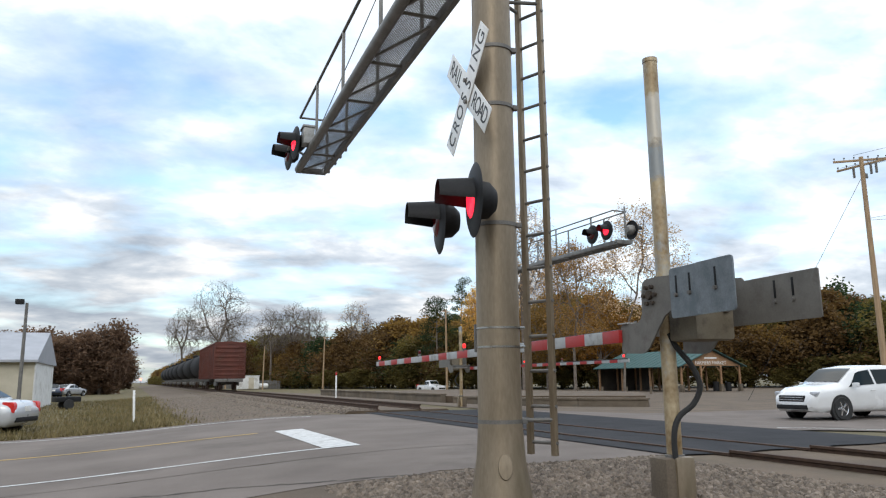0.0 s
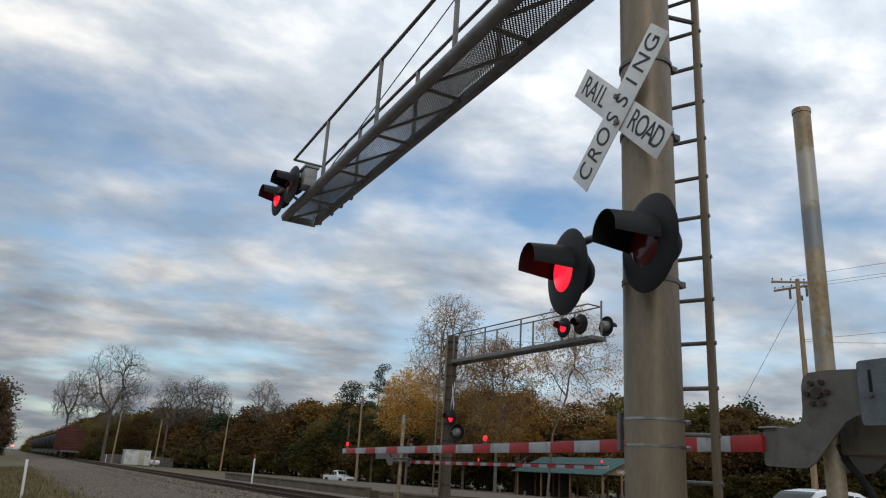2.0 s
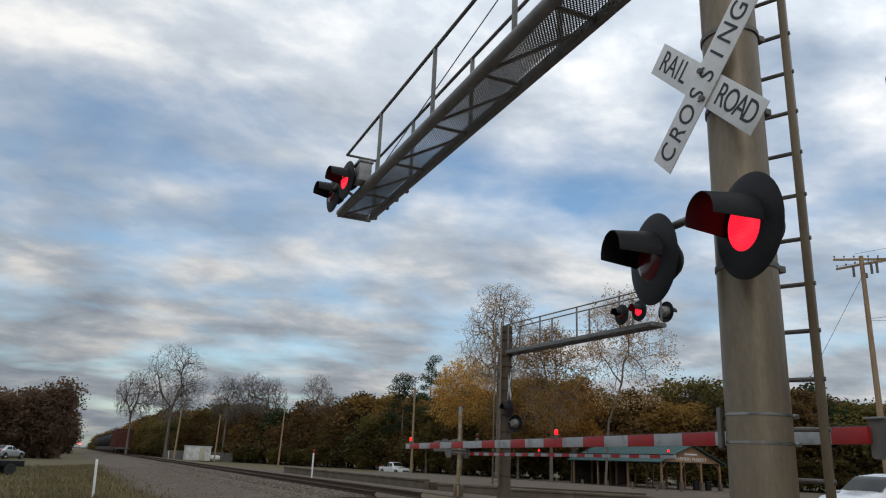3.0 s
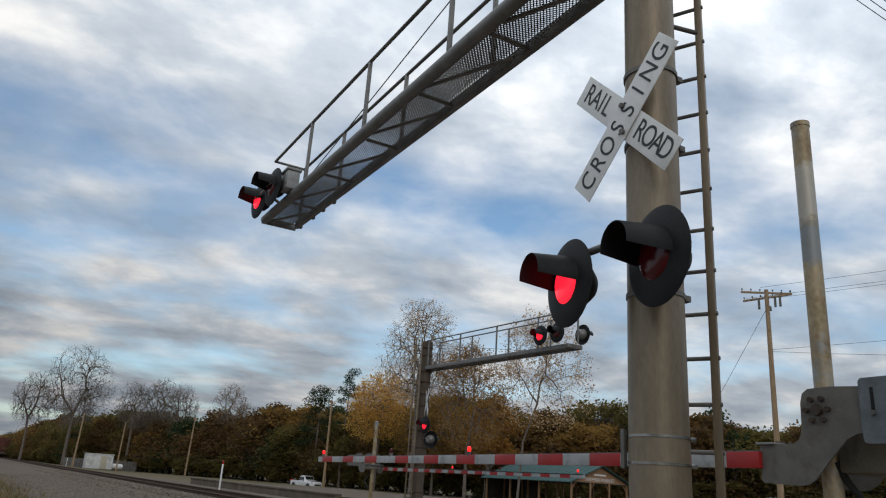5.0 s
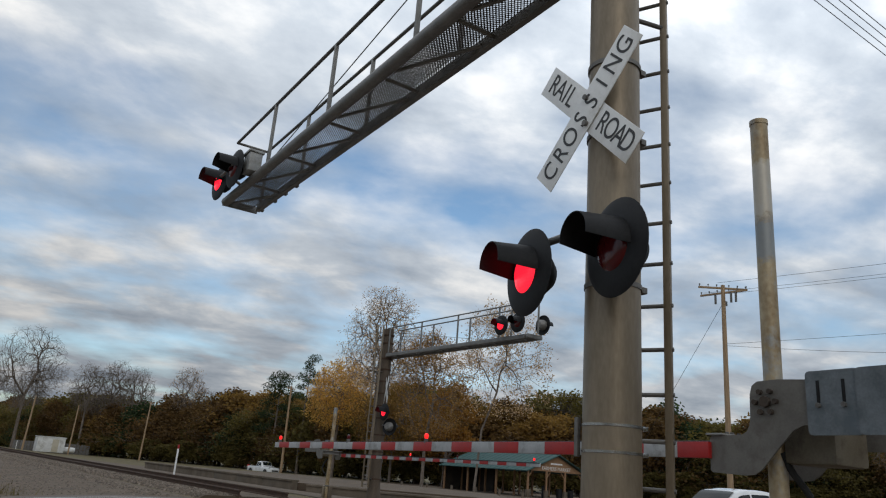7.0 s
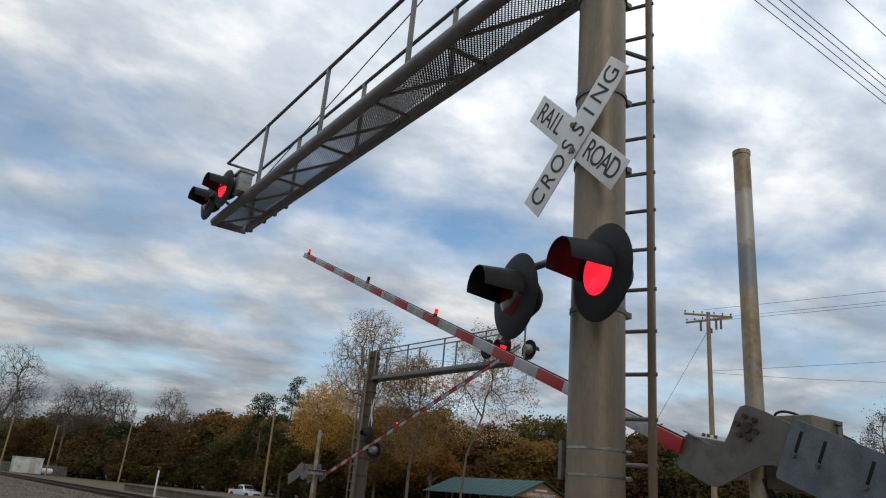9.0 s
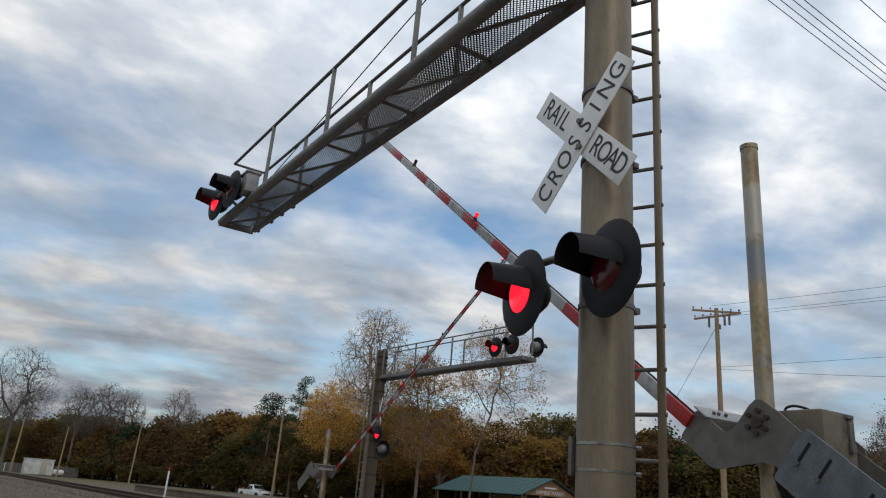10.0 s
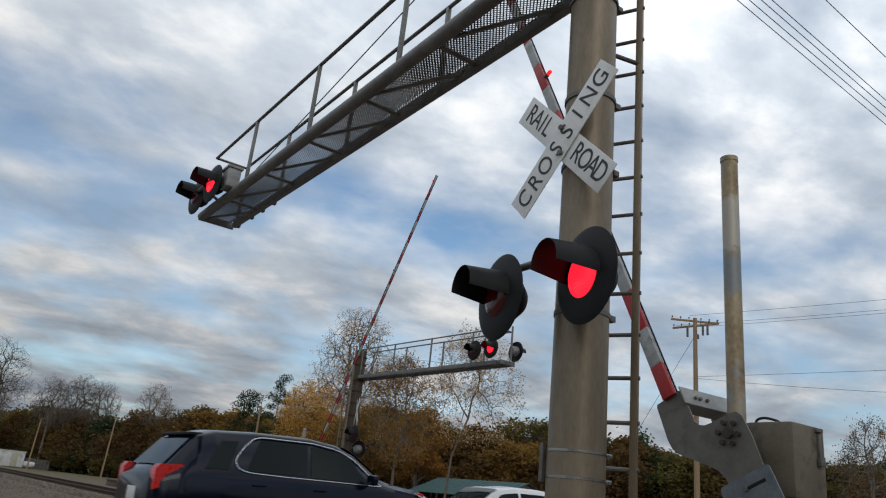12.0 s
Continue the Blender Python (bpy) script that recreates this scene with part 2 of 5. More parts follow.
patched(POSTSTEEL, ((3.35, 3.85, (0.56, 0.54, 0.49), 0.7), (3.0, 3.33, (0.25, 0.29, 0.32), 0.8)))

# ---- building helpers ----


def part(name, bm, mat, parent=None, label="", m=None, smooth=40):
    me = bpy.data.meshes.new(name)
    bm.normal_update()
    bm.to_mesh(me)
    bm.free()
    me.materials.append(mat)
    if smooth:
        me.polygons.foreach_set("use_smooth", [True] * len(me.polygons))
        me.set_sharp_from_angle(angle=radians(smooth))
    ob = new(name, me)
    if parent is not None:
        ob.parent = parent
    if m is not None:
        ob.matrix_basis = m
    return tagged(ob, label)


def thing(name, m, label, category, group="", kind=""):
    ob = new(name)
    ob.matrix_basis = m
    ob.empty_display_size = 0.2
    return tagged(ob, label, category, group, kind)


def box(bm, c, s, bevel=0.0, m=None):
    g = bmesh.ops.create_cube(bm, size=1.0, matrix=(m or Matrix()) @ Matrix.Translation(c) @ Matrix.Diagonal((*s, 1)))
    if bevel:
        es = {e for v in g["verts"] for e in v.link_edges}
        bmesh.ops.bevel(bm, geom=list(es), offset=bevel, segments=2, affect="EDGES", profile=0.6)
    return bm


def tube(bm, a, b, r0, r1=None, seg=12, caps=True):
    a, b = Vector(a), Vector(b)
    d = b - a
    m = Matrix.Translation((a + b) / 2) @ d.to_track_quat("Z", "Y").to_matrix().to_4x4()
    bmesh.ops.create_cone(bm, cap_ends=caps, segments=seg, radius1=r0, radius2=r0 if r1 is None else r1, depth=d.length, matrix=m)
    return bm


def pipe(bm, pts, r, seg=8):
    """One connected tube through the points."""
    pts = [Vector(p) for p in pts]
    rings, u = [], None
    for i, p in enumerate(pts):
        d = (pts[min(i + 1, len(pts) - 1)] - pts[max(i - 1, 0)]).normalized()
        u = d.orthogonal().normalized() if u is None else (u - d * u.dot(d)).normalized()
        w = d.cross(u)
        rings.append([bm.verts.new(p + (u * math.cos(2 * math.pi * k / seg) + w * math.sin(2 * math.pi * k / seg)) * r) for k in range(seg)])
    for a, b in zip(rings, rings[1:]):
        for k in range(seg):
            bm.faces.new((a[k], a[(k + 1) % seg], b[(k + 1) % seg], b[k]))
    bm.faces.new(rings[0][::-1])
    bm.faces.new(rings[-1])
    return bm


def lathe(bm, prof, seg=28, m=None, arc=(0, 360)):
    """A profile of (radius, height) turned about z."""
    m = m or Matrix()
    full = arc[1] - arc[0] >= 360
    n = seg if full else seg + 1
    rings = []
    for r, h in prof:
        rings.append([bm.verts.new(m @ Vector((r * math.cos(radians(arc[0] + (arc[1] - arc[0]) * k / seg)), r * math.sin(radians(arc[0] + (arc[1] - arc[0]) * k / seg)), h))) for k in range(n)])
    for p, q in zip(rings, rings[1:]):
        for k in range(seg):
            j = (k + 1) % n
            bm.faces.new((p[k], p[j], q[j], q[k]))
    return bm


def prism(bm, pts, depth, m=None):
    """A closed outline in x, y pulled up along z by depth."""
    m = m or Matrix()
    lo = [bm.verts.new(m @ Vector((x, y, 0))) for x, y in pts]
    hi = [bm.verts.new(m @ Vector((x, y, depth))) for x, y in pts]
    bm.faces.new(lo[::-1])
    bm.faces.new(hi)
    n = len(pts)
    for k in range(n):
        bm.faces.new((lo[k], lo[(k + 1) % n], hi[(k + 1) % n], hi[k]))
    bmesh.ops.recalc_face_normals(bm, faces=bm.faces)
    return bm


def letters(text, size, mat, parent, m, name="lettering", spread=1.0):
    cu = bpy.data.curves.new(name, "FONT")
    cu.body, cu.size, cu.align_x, cu.align_y, cu.extrude, cu.space_character = text, size, "CENTER", "CENTER", 0.0012, spread
    tmp = bpy.data.objects.new(name, cu)
    me = bpy.data.meshes.new_from_object(tmp)
    bpy.data.objects.remove(tmp)
    me.materials.clear()
    me.materials.append(mat)
    ob = new(name, me)
    ob.parent = parent
    ob.matrix_basis = m
    return ob


def smooth01(x):
    x = min(max(x, 0), 1)
    return x * x * (3 - 2 * x)


def ground_z(x):
    """The ground falls away on both sides of the railway."""
    return (-0.45 if x < 8 else -0.3) * smooth01((abs(x - 8.0) - 3.0) / 8.5)


def sheet(name, xs, ys, lift, mat, label, category, wob=0.0):
    """A sheet that follows the ground, at lift over it."""
    rng = random.Random(name)
    vs, fs = [], []
    for i, x in enumerate(xs):
        for j, y in enumerate(ys):
            edge = i in (0, len(xs) - 1) or j in (0, len(ys) - 1)
            dx, dy = (rng.uniform(-wob, wob), rng.uniform(-wob, wob)) if edge and wob else (0, 0)
            vs.append((x + dx, y + dy, ground_z(x + dx) + lift))
    n = len(ys)
    for i in range(len(xs) - 1):
        for j in range(n - 1):
            fs.append((i * n + j, (i + 1) * n + j, (i + 1) * n + j + 1, i * n + j + 1))
    me = bpy.data.meshes.new(name)
    me.from_pydata(vs, [], fs)
    me.materials.append(mat)
    me.polygons.foreach_set("use_smooth", [True] * len(me.polygons))
    return tagged(new(name, me), label, category, "", "structure")


def steps(a, b, d):
    n = max(int(round((b - a) / d)), 1)
    return [a + (b - a) * k / n for k in range(n + 1)]


# ---- ground, road and railway ----
EDGE_Y, MID_Y, FAR_Y, TRACK_X = 13.3, 18.0, 23.2, 8.3
SOUTH_Y = 8.7
FAR_XS = [-2500, -600, -200, -90, -45] + steps(-25, 40, 0.75) + [60, 100, 200, 600, 2500]
sheet("ground", FAR_XS, [-2500, -400, -60, -20, 0, 20, 40, 80, 150, 300, 700, 2800], 0.0, GRASS, "dry yellow-green autumn grass and dirt ground", "ground")
sheet("road", [-400, -100, -40] + steps(-20, 36, 0.6) + [60, 120, 400], [EDGE_Y - 1.2, EDGE_Y, MID_Y, FAR_Y, FAR_Y + 0.8], 0.03, ASPHALT, "worn grey asphalt two-lane road", "road")
sheet("crossing_pavement", steps(TRACK_X - 1.3, TRACK_X + 4.0, 0.4), [SOUTH_Y + 0.3, MID_Y, FAR_Y + 1.4], 0.042, NEWASPHALT, "dark newer asphalt laid round the rails of the crossing", "pavement", 0.08)
sheet("edge_line", [-100, -30] + steps(-20, 3.4, 0.6), [EDGE_Y - 0.06, EDGE_Y + 0.06], 0.036, PAINTWHITE, "thin white painted road edge line", "road marking")
sheet("far_edge_line", [-100, -30] + steps(-20, 5.0, 0.6), [FAR_Y - 0.06, FAR_Y + 0.06], 0.036, PAINTWHITE, "thin white painted line on the far road edge", "road marking")
sheet("centre_line", [-100, -30] + steps(-20, 2.6, 0.6), [MID_Y - 0.14, MID_Y + 0.0], 0.036, PAINTYELLOW, "faded yellow centre line of the road", "road marking")
sheet("east_edge_line", steps(12.8, 40, 0.6) + [80], [EDGE_Y - 0.5, EDGE_Y - 0.38], 0.036, PAINTWHITE, "thin white edge line beyond the tracks", "road marking")
sheet("stop_bar", steps(2.98, 3.62, 0.3), [EDGE_Y - 0.1, MID_Y + 0.05], 0.038, PAINTWHITE, "wide white painted stop bar across the lane", "road marking")
sheet("gravel_shoulder", steps(-8, 14.0, 0.6), [-10, 2, 6, 8, EDGE_Y - 3.4], 0.02, DIRT, "grey gravel shoulder beside the crossing", "gravel", 0.15)
sheet("asphalt_apron", steps(-14, 8.4, 0.6), [EDGE_Y - 4.0, EDGE_Y - 2.6, EDGE_Y - 1.15], 0.026, ASPHALT, "cracked asphalt apron beside the road", "pavement", 0.1)
sheet("gravel_lane", steps(1.4, 6.2, 0.6), [FAR_Y + 0.7, 40, 80, 140, 260], 0.02, DIRT, "grey gravel service lane along the railway", "gravel", 0.2)
sheet("dirt_yard", steps(12.0, 70, 0.8), [FAR_Y + 0.7, 28, 33, 60, 80], 0.02, DIRT, "bare dirt yard beyond the railway", "dirt", 0.2)


def apron_crack():
    """A ragged open crack that runs through the apron towards the signal mast."""
    rng = random.Random(31)
    vs, fs = [], []
    x, y = -1.6, 10.95
    while x < 5.2:
        w = rng.uniform(0.015, 0.06)
        z = ground_z(x) + 0.0295
        vs.extend(((x, y - w, z), (x + rng.uniform(-0.02, 0.02), y + w * rng.uniform(0.5, 1.4), z)))
        x += rng.uniform(0.05, 0.12)
        y += -0.028 + rng.gauss(0, 0.028)
    for k in range(len(vs) // 2 - 1):
        fs.append((2 * k, 2 * k + 2, 2 * k + 3, 2 * k + 1))
    me = bpy.data.meshes.new("pavement_crack")
    me.from_pydata(vs, [], fs)
    me.materials.append(TIE)
    tagged(new("pavement_crack", me), "ragged dark crack in the asphalt apron", "crack", "", "structure")


apron_crack()


def railway():
    for k, dx in enumerate((-0.7525, 0.7525)):
        bm = bmesh.new()
        prof = [(-0.07, 0), (0.07, 0), (0.07, 0.02), (0.012, 0.04), (0.012, 0.12), (0.036, 0.135), (0.036, 0.17), (-0.036, 0.17), (-0.036, 0.135), (-0.012, 0.12), (-0.012, 0.04), (-0.07, 0.02)]
        for y0, y1, lift in ((-300, SOUTH_Y, -0.06), (SOUTH_Y, FAR_Y + 1.4, -0.105), (FAR_Y + 1.4, 1500, 0.1)):
            prism(bm, prof, y1 - y0, Matrix.Translation((TRACK_X + dx, y0, lift)) @ Matrix.Rotation(radians(90), 4, "X") @ Matrix.Scale(-1, 4, (0, 0, 1)))
        bmesh.ops.recalc_face_normals(bm, faces=bm.faces)
        tagged(part("rail", bm, RUST, None), "rusty brown steel rail of the railway", "rail", "rails of the track", "structure")
    bm = bmesh.new()
    for y0, y1, drop in ((-300, SOUTH_Y, -0.14), (FAR_Y + 1.4, 1500, 0)):
        prism(bm, [(-2.7, -0.45), (2.7, -0.45), (1.75, 0.10), (-1.75, 0.10)], y1 - y0, Matrix.Translation((TRACK_X, y0, drop)) @ Matrix.Rotation(radians(90), 4, "X") @ Matrix.Scale(-1, 4, (0, 0, 1)))
    bmesh.ops.recalc_face_normals(bm, faces=bm.faces)
    tagged(part("ballast_bed", bm, DIRT, None, smooth=0), "grey-brown ballast bed under the rails", "ballast", "", "structure")


railway()


def stones(name, n, x0, x1, y0, y1, zf, size, seed, label):
    """Loose stones scattered over a stretch of ground, each a small uneven lump."""
    rng = random.Random(seed)
    vs, fs = [], []
    for _ in range(n):
        x, y, r = rng.uniform(x0, x1), rng.uniform(y0, y1), size * rng.uniform(0.45, 1.35)
        z = zf(x) + r * 0.25
        b = len(vs)
        a0 = rng.uniform(0, 6.28)
        for k in range(5):
            a = a0 + k * 1.2566
            q = r * rng.uniform(0.75, 1.25)
            vs.append((x + q * math.cos(a), y + q * math.sin(a), z - r * 0.35 + rng.uniform(-0.2, 0.2) * r))
        for k in range(3):
            a = a0 + 0.5 + k * 2.094
            q = r * rng.uniform(0.3, 0.65)
            vs.append((x + q * math.cos(a), y + q * math.sin(a), z + r * rng.uniform(0.25, 0.6)))
        fs.extend(((b, b + 1, b + 5), (b + 1, b + 2, b + 6), (b + 2, b + 3, b + 6), (b + 3, b + 4, b + 7), (b + 4, b, b + 5), (b + 5, b + 1, b + 6), (b + 6, b + 3, b + 7), (b + 7, b + 4, b + 5), (b + 5, b + 6, b + 7)))
    me = bpy.data.meshes.new(name)
    me.from_pydata(vs, [], fs)
    me.materials.append(BALLAST)
    return tagged(new(name, me), label, "gravel", "", "stuff")


stones("loose_ballast", 9000, 2.0, 6.6, 3.6, 9.2, lambda x: ground_z(x) + 0.02, 0.035, 4, "grey crushed stone scattered round the signal posts")
stones("ballast_shoulder", 14000, TRACK_X - 3.4, TRACK_X - 0.85, 24.8, 75, lambda x: min(0.1, 0.1 - (TRACK_X - 1.75 - x) * 0.55) if x > TRACK_X - 2.7 else ground_z(x) + 0.01, 0.06, 5, "grey ballast stones on the near track shoulder")
stones("lane_gravel", 6000, 1.4, 6.0, 24.2, 60, lambda x: ground_z(x) + 0.015, 0.03, 6, "fine grey gravel of the service lane")

# ---- crossing signals ----
FLASH = []


def lamp(parent, m, lit_first, lit_back=BLACK, late=True):
    """A flasher that faces -x of m: background disc, housing, hood, lens and an added dark shutter that imitates the
    lens unlit.
    """
    face = Matrix.Rotation(radians(-90), 4, "Y")
    bm = bmesh.new()
    lathe(bm, [(0.0, -0.004), (0.14, -0.004), (0.27, -0.014), (0.305, -0.03), (0.31, -0.024), (0.27, -0.006), (0.16, 0.006), (0.15, 0.006), (0.15, 0.0), (0.0, 0.0)], 40, face)
    disc = part("background_disc", bm, BLACK, parent, "matt black round background disc", m)
    bm = bmesh.new()
    lathe(bm, [(0.0, -0.2), (0.09, -0.2), (0.15, -0.14), (0.165, -0.03), (0.165, -0.01)], 28, face)
    part("housing", bm, lit_back, disc)
    bm = bmesh.new()
    n = 30
    outer, inner = [], []
    for k in range(n + 1):
        a = radians(-8 + 196 * k / n)
        reach = 0.285
        c, s = math.cos(a), math.sin(a)
        outer.append([bm.verts.new((-0.004, 0.183 * c, 0.183 * s)), bm.verts.new((-reach, 0.144 * c, 0.144 * s + 0.02))])
        inner.append([bm.verts.new((-0.004, 0.177 * c, 0.177 * s)), bm.verts.new((-reach, 0.138 * c, 0.138 * s + 0.02))])
    for k in range(n):
        bm.faces.new((outer[k][0], outer[k + 1][0], outer[k + 1][1], outer[k][1]))
        bm.faces.new((inner[k][0], inner[k][1], inner[k + 1][1], inner[k + 1][0]))
        bm.faces.new((outer[k][1], outer[k + 1][1], inner[k + 1][1], inner[k][1]))
    part("hood", bm, BLACK, disc, "black tapering visor over the lens")
    bm = bmesh.new()
    lathe(bm, [(0.15, 0.004), (0.13, 0.016), (0.08, 0.028), (0.0, 0.033)], 28, face)
    part("lens", bm, LIT, disc, "glowing red flasher lens")
    # added cover, not a real part: its dark red imitates the unlit lens
    bm = bmesh.new()
    lathe(bm, [(0.156, 0.003), (0.136, 0.022), (0.085, 0.036), (0.0, 0.041)], 28, face)
    shutter = part("shutter", bm, LENS, disc, "added dark red cover that imitates the unlit lens")
    FLASH.append((shutter, lit_first, late))
    return disc


def crossbuck(parent, m):
    L, W = 1.219, 0.229
    base = m @ Matrix.Rotation(radians(-90), 4, "Z") @ Matrix.Rotation(radians(90), 4, "X")
    blades = []
    for ang, dz, lab in ((-45, 0.0, "white reflective blade lettered RAILROAD"), (45, 0.012, "white reflective blade lettered CROSSING")):
        bm = bmesh.new()
        box(bm, (0, 0, 0), (L, W, 0.006), 0.002)
        blades.append(part("crossbuck_blade", bm, SIGNWHITE, parent, lab, base @ pose(0, 0, dz, 0, 0, ang)))
    for t, x in (("R", -0.5), ("A", -0.40), ("I", -0.32), ("L", -0.245), ("R", 0.21), ("O", 0.315), ("A", 0.42), ("D", 0.515)):
        letters(t, 0.212, SIGNBLACK, blades[0], pose(x, 0, 0.0045) @ Matrix.Diagonal((0.78, 1, 1, 1)))
    for k, t in enumerate("CROSSING"):
        letters(t, 0.212, SIGNBLACK, blades[1], pose(-0.5 + k * 1.0 / 7, 0, 0.0045) @ Matrix.Diagonal((0.85, 1, 1, 1)))
    for s in (-1, 1):
        bm = bmesh.new()
        tube(bm, base @ Vector((0.0, 0.1 * s, 0.0)), base @ Vector((0.0, 0.1 * s, 0.04)), 0.02, None, 8)
        part("bolt", bm, DARKSTEEL, parent)


def cantilever(m, label, far=False):
    g = thing("cantilever_signal", m, label, "crossing signal", "cantilever signals of the crossing")
    top, wz, alen = 6.25 if far else 6.9, 5.25, 7.8 if far else 8.45
    fat = 1.12 if far else 1.0
    bm = bmesh.new()
    lathe(bm, [(0.0, -0.3), (0.3, -0.3), (0.3, -0.05), (0.275, 0.0), (0.262, 0.1), (0.205 * fat, 0.45), (0.187 * fat, 0.75), (0.18 * fat, 3.0), (0.172 * fat, top), (0.0, top + 0.02)], 36)
    mast = part("mast", bm, RUSTMAST if far else STEEL, g, "round rusty brown steel mast" if far else "round tan weathered steel mast")
    for z in (0.75, 1.7, 2.3, 2.9, 3.35, 3.8, 4.25, 4.7, 5.1, 5.7, 6.0) if far else (0.75, 1.365, 1.525, 2.42, 3.5, 4.05, 4.92):
        bm = bmesh.new()
        shiny = 1 < z < 2 and not far
        hb = 0.008 if shiny else 0.025 if far else 0.016
        ri, ro = (0.18, 0.225) if far else (0.172, 0.189)
        lathe(bm, [(ri, z - hb), (ro, z - hb), (ro, z + hb), (ri, z + hb)], 36)
        box(bm, (0.17, -0.1, z), (0.05, 0.05, 2 * hb + 0.01), 0.003)
        tube(bm, (0.16, -0.1, z), (0.2, -0.105, z), 0.009, None, 8)
        part("band", bm, BRIGHT if shiny else RUST if far else DARKSTEEL, mast)
    bm = bmesh.new()
    lathe(bm, [(0.0, 0.0), (0.075, 0.0), (0.07, 0.012), (0.0, 0.016)], 20, pose(-0.06, -0.21, 0.4, 82, 0, -16) @ Matrix.Diagonal((0.8, 1.4, 1, 1)))
    part("hand_hole_cover", bm, STEEL, mast)
    bm = bmesh.new()
    box(bm, (-0.135, 0.165, 1.45), (0.03, 0.03, 0.24), 0.004)
    part("strap_bracket", bm, DARKSTEEL, mast)
    # walkway
    bm = bmesh.new()
    tube(bm, (-0.405, -0.25, wz), (-0.405, alen, wz), 0.075, None, 16)
    part("chord", bm, ALU, g, "long round grey chord pipe")
    bm = bmesh.new()
    box(bm, (0.11, alen / 2, wz - 0.02), (0.07, alen - 0.3, 0.13), 0.012)
    part("chord", bm, ALU, g, "long grey chord channel")
    bays = [0.25 + 1.402 * k for k in range(6)]
    for k, y0 in enumerate(bays):
        bm = bmesh.new()
        tube(bm, (-0.34, y0, wz - 0.03), (0.08, y0, wz - 0.03), 0.024, None, 8)
        part("cross_bar", bm, ALU, g)
        bm = bmesh.new()
        tube(bm, (0.08, y0 + 0.2, wz - 0.03), (-0.34, min(y0 + 1.2, alen - 0.1), wz - 0.03), 0.022, None, 8)
        part("brace", bm, ALU, g)
    # grating of the walkway: two families of crossing strands
    bm = bmesh.new()
    p = 0.046
    n = int(alen / p)
    for k in range(-13, n + 2):
        for s in (1, -1):
            xa, xb = -0.37, 0.07
            y0 = k * p if s > 0 else k * p + 0.44 * 1.25
            y1 = y0 + s * 0.44 * 1.25
            ends = []
            for y in (y0, y1):
                yc = min(max(y, 0.2), alen - 0.02)
                ends.append(Vector((xa + (xb - xa) * (yc - y0) / (y1 - y0), yc, wz + 0.015)))
            a, b = ends
            if (b - a).length < 0.03 or min(y0, y1) > alen - 0.03 or max(y0, y1) < 0.21:
                continue
            w = (b - a).cross(Vector((0, 0, 1))).normalized() * 0.0052
            h = Vector((0, 0, 0.045))
            v = [bm.verts.new(q) for q in (a - w, a + w, b + w, b - w, a - w + h, a + w + h, b + w + h, b - w + h)]
            for f in ((3, 2, 1, 0), (4, 5, 6, 7), (0, 1, 5, 4), (2, 3, 7, 6)):
                bm.faces.new([v[i] for i in f])
    part("grating", bm, ALU, g, "expanded metal walkway grating", None, 0)
    bm = bmesh.new()
    box(bm, (-0.155, alen, wz - 0.01), (0.6, 0.05, 0.12), 0.01)
    part("end_plate", bm, ALU, g)
    # handrails
    hz = wz + 1.02
    for x, ys in ((-0.42, (0.25, 2.3, 4.38, 6.46)), (0.11, (0.25, 2.3, 4.38, 6.46, 8.2))):
        bm = bmesh.new()
        tube(bm, (x, 0.1, hz), (x, alen - 0.18, hz), 0.024, None, 10)
        part("handrail", bm, DARKSTEEL if not far else ALU, g)
        for y in ys:
            bm = bmesh.new()
            box(bm, (x, y, (wz + hz) / 2), (0.045, 0.045, hz - wz), 0.005)
            part("handrail_post", bm, ALU, g)
    bm = bmesh.new()
    tube(bm, (-0.42, alen - 0.18, hz), (0.11, alen - 0.18, hz), 0.022, None, 10)
    part("end_rail", bm, DARKSTEEL, g)
    bm = bmesh.new()
    tube(bm, (-0.17, 0.1, top - 0.1), (-0.44, 6.1, wz + 0.06), 0.007, None, 6)
    tube(bm, (-0.43, 5.95, wz + 0.09), (-0.44, 6.2, wz + 0.03), 0.014, None, 6)
    part("stay_wire", bm, DARKSTEEL, g)
    bm = bmesh.new()
    box(bm, (-0.17, 0.18, wz - 0.02), (0.62, 0.12, 0.1), 0.01)
    box(bm, (-0.17, -0.2, wz - 0.02), (0.62, 0.08, 0.1), 0.01)
    part("arm_clamp", bm, DARKSTEEL, g)
    # ladder
    bm = bmesh.new()
    rails = ((0.37, 0.177), (0.482, -0.05))
    for x, y in rails:
        box(bm, (0, 0, 0), (0.052, 0.046, 5.9), 0.006, Matrix.Translation((x, y, 3.4)) @ Matrix.Rotation(radians(-64), 4, "Z"))
    lad = part("ladder", bm, STEEL, g, "narrow steel ladder on the mast")
    for k in range(19):
        bm = bmesh.new()
        z = 0.555 + k * 0.305
        tube(bm, (rails[0][0] - 0.01, rails[0][1] + 0.022, z), (rails[1][0] + 0.014, rails[1][1] - 0.034, z), 0.015, None, 8)
        part("rung", bm, DARKSTEEL, lad)
    for z in (0.75, 4.6):
        bm = bmesh.new()
        tube(bm, (0.15, 0.03, z), (0.47, -0.045, z), 0.018, None, 8)
        tube(bm, (0.15, 0.06, z), (0.364, 0.177, z), 0.018, None, 8)
        part("ladder_bracket", bm, DARKSTEEL, lad)
    return g


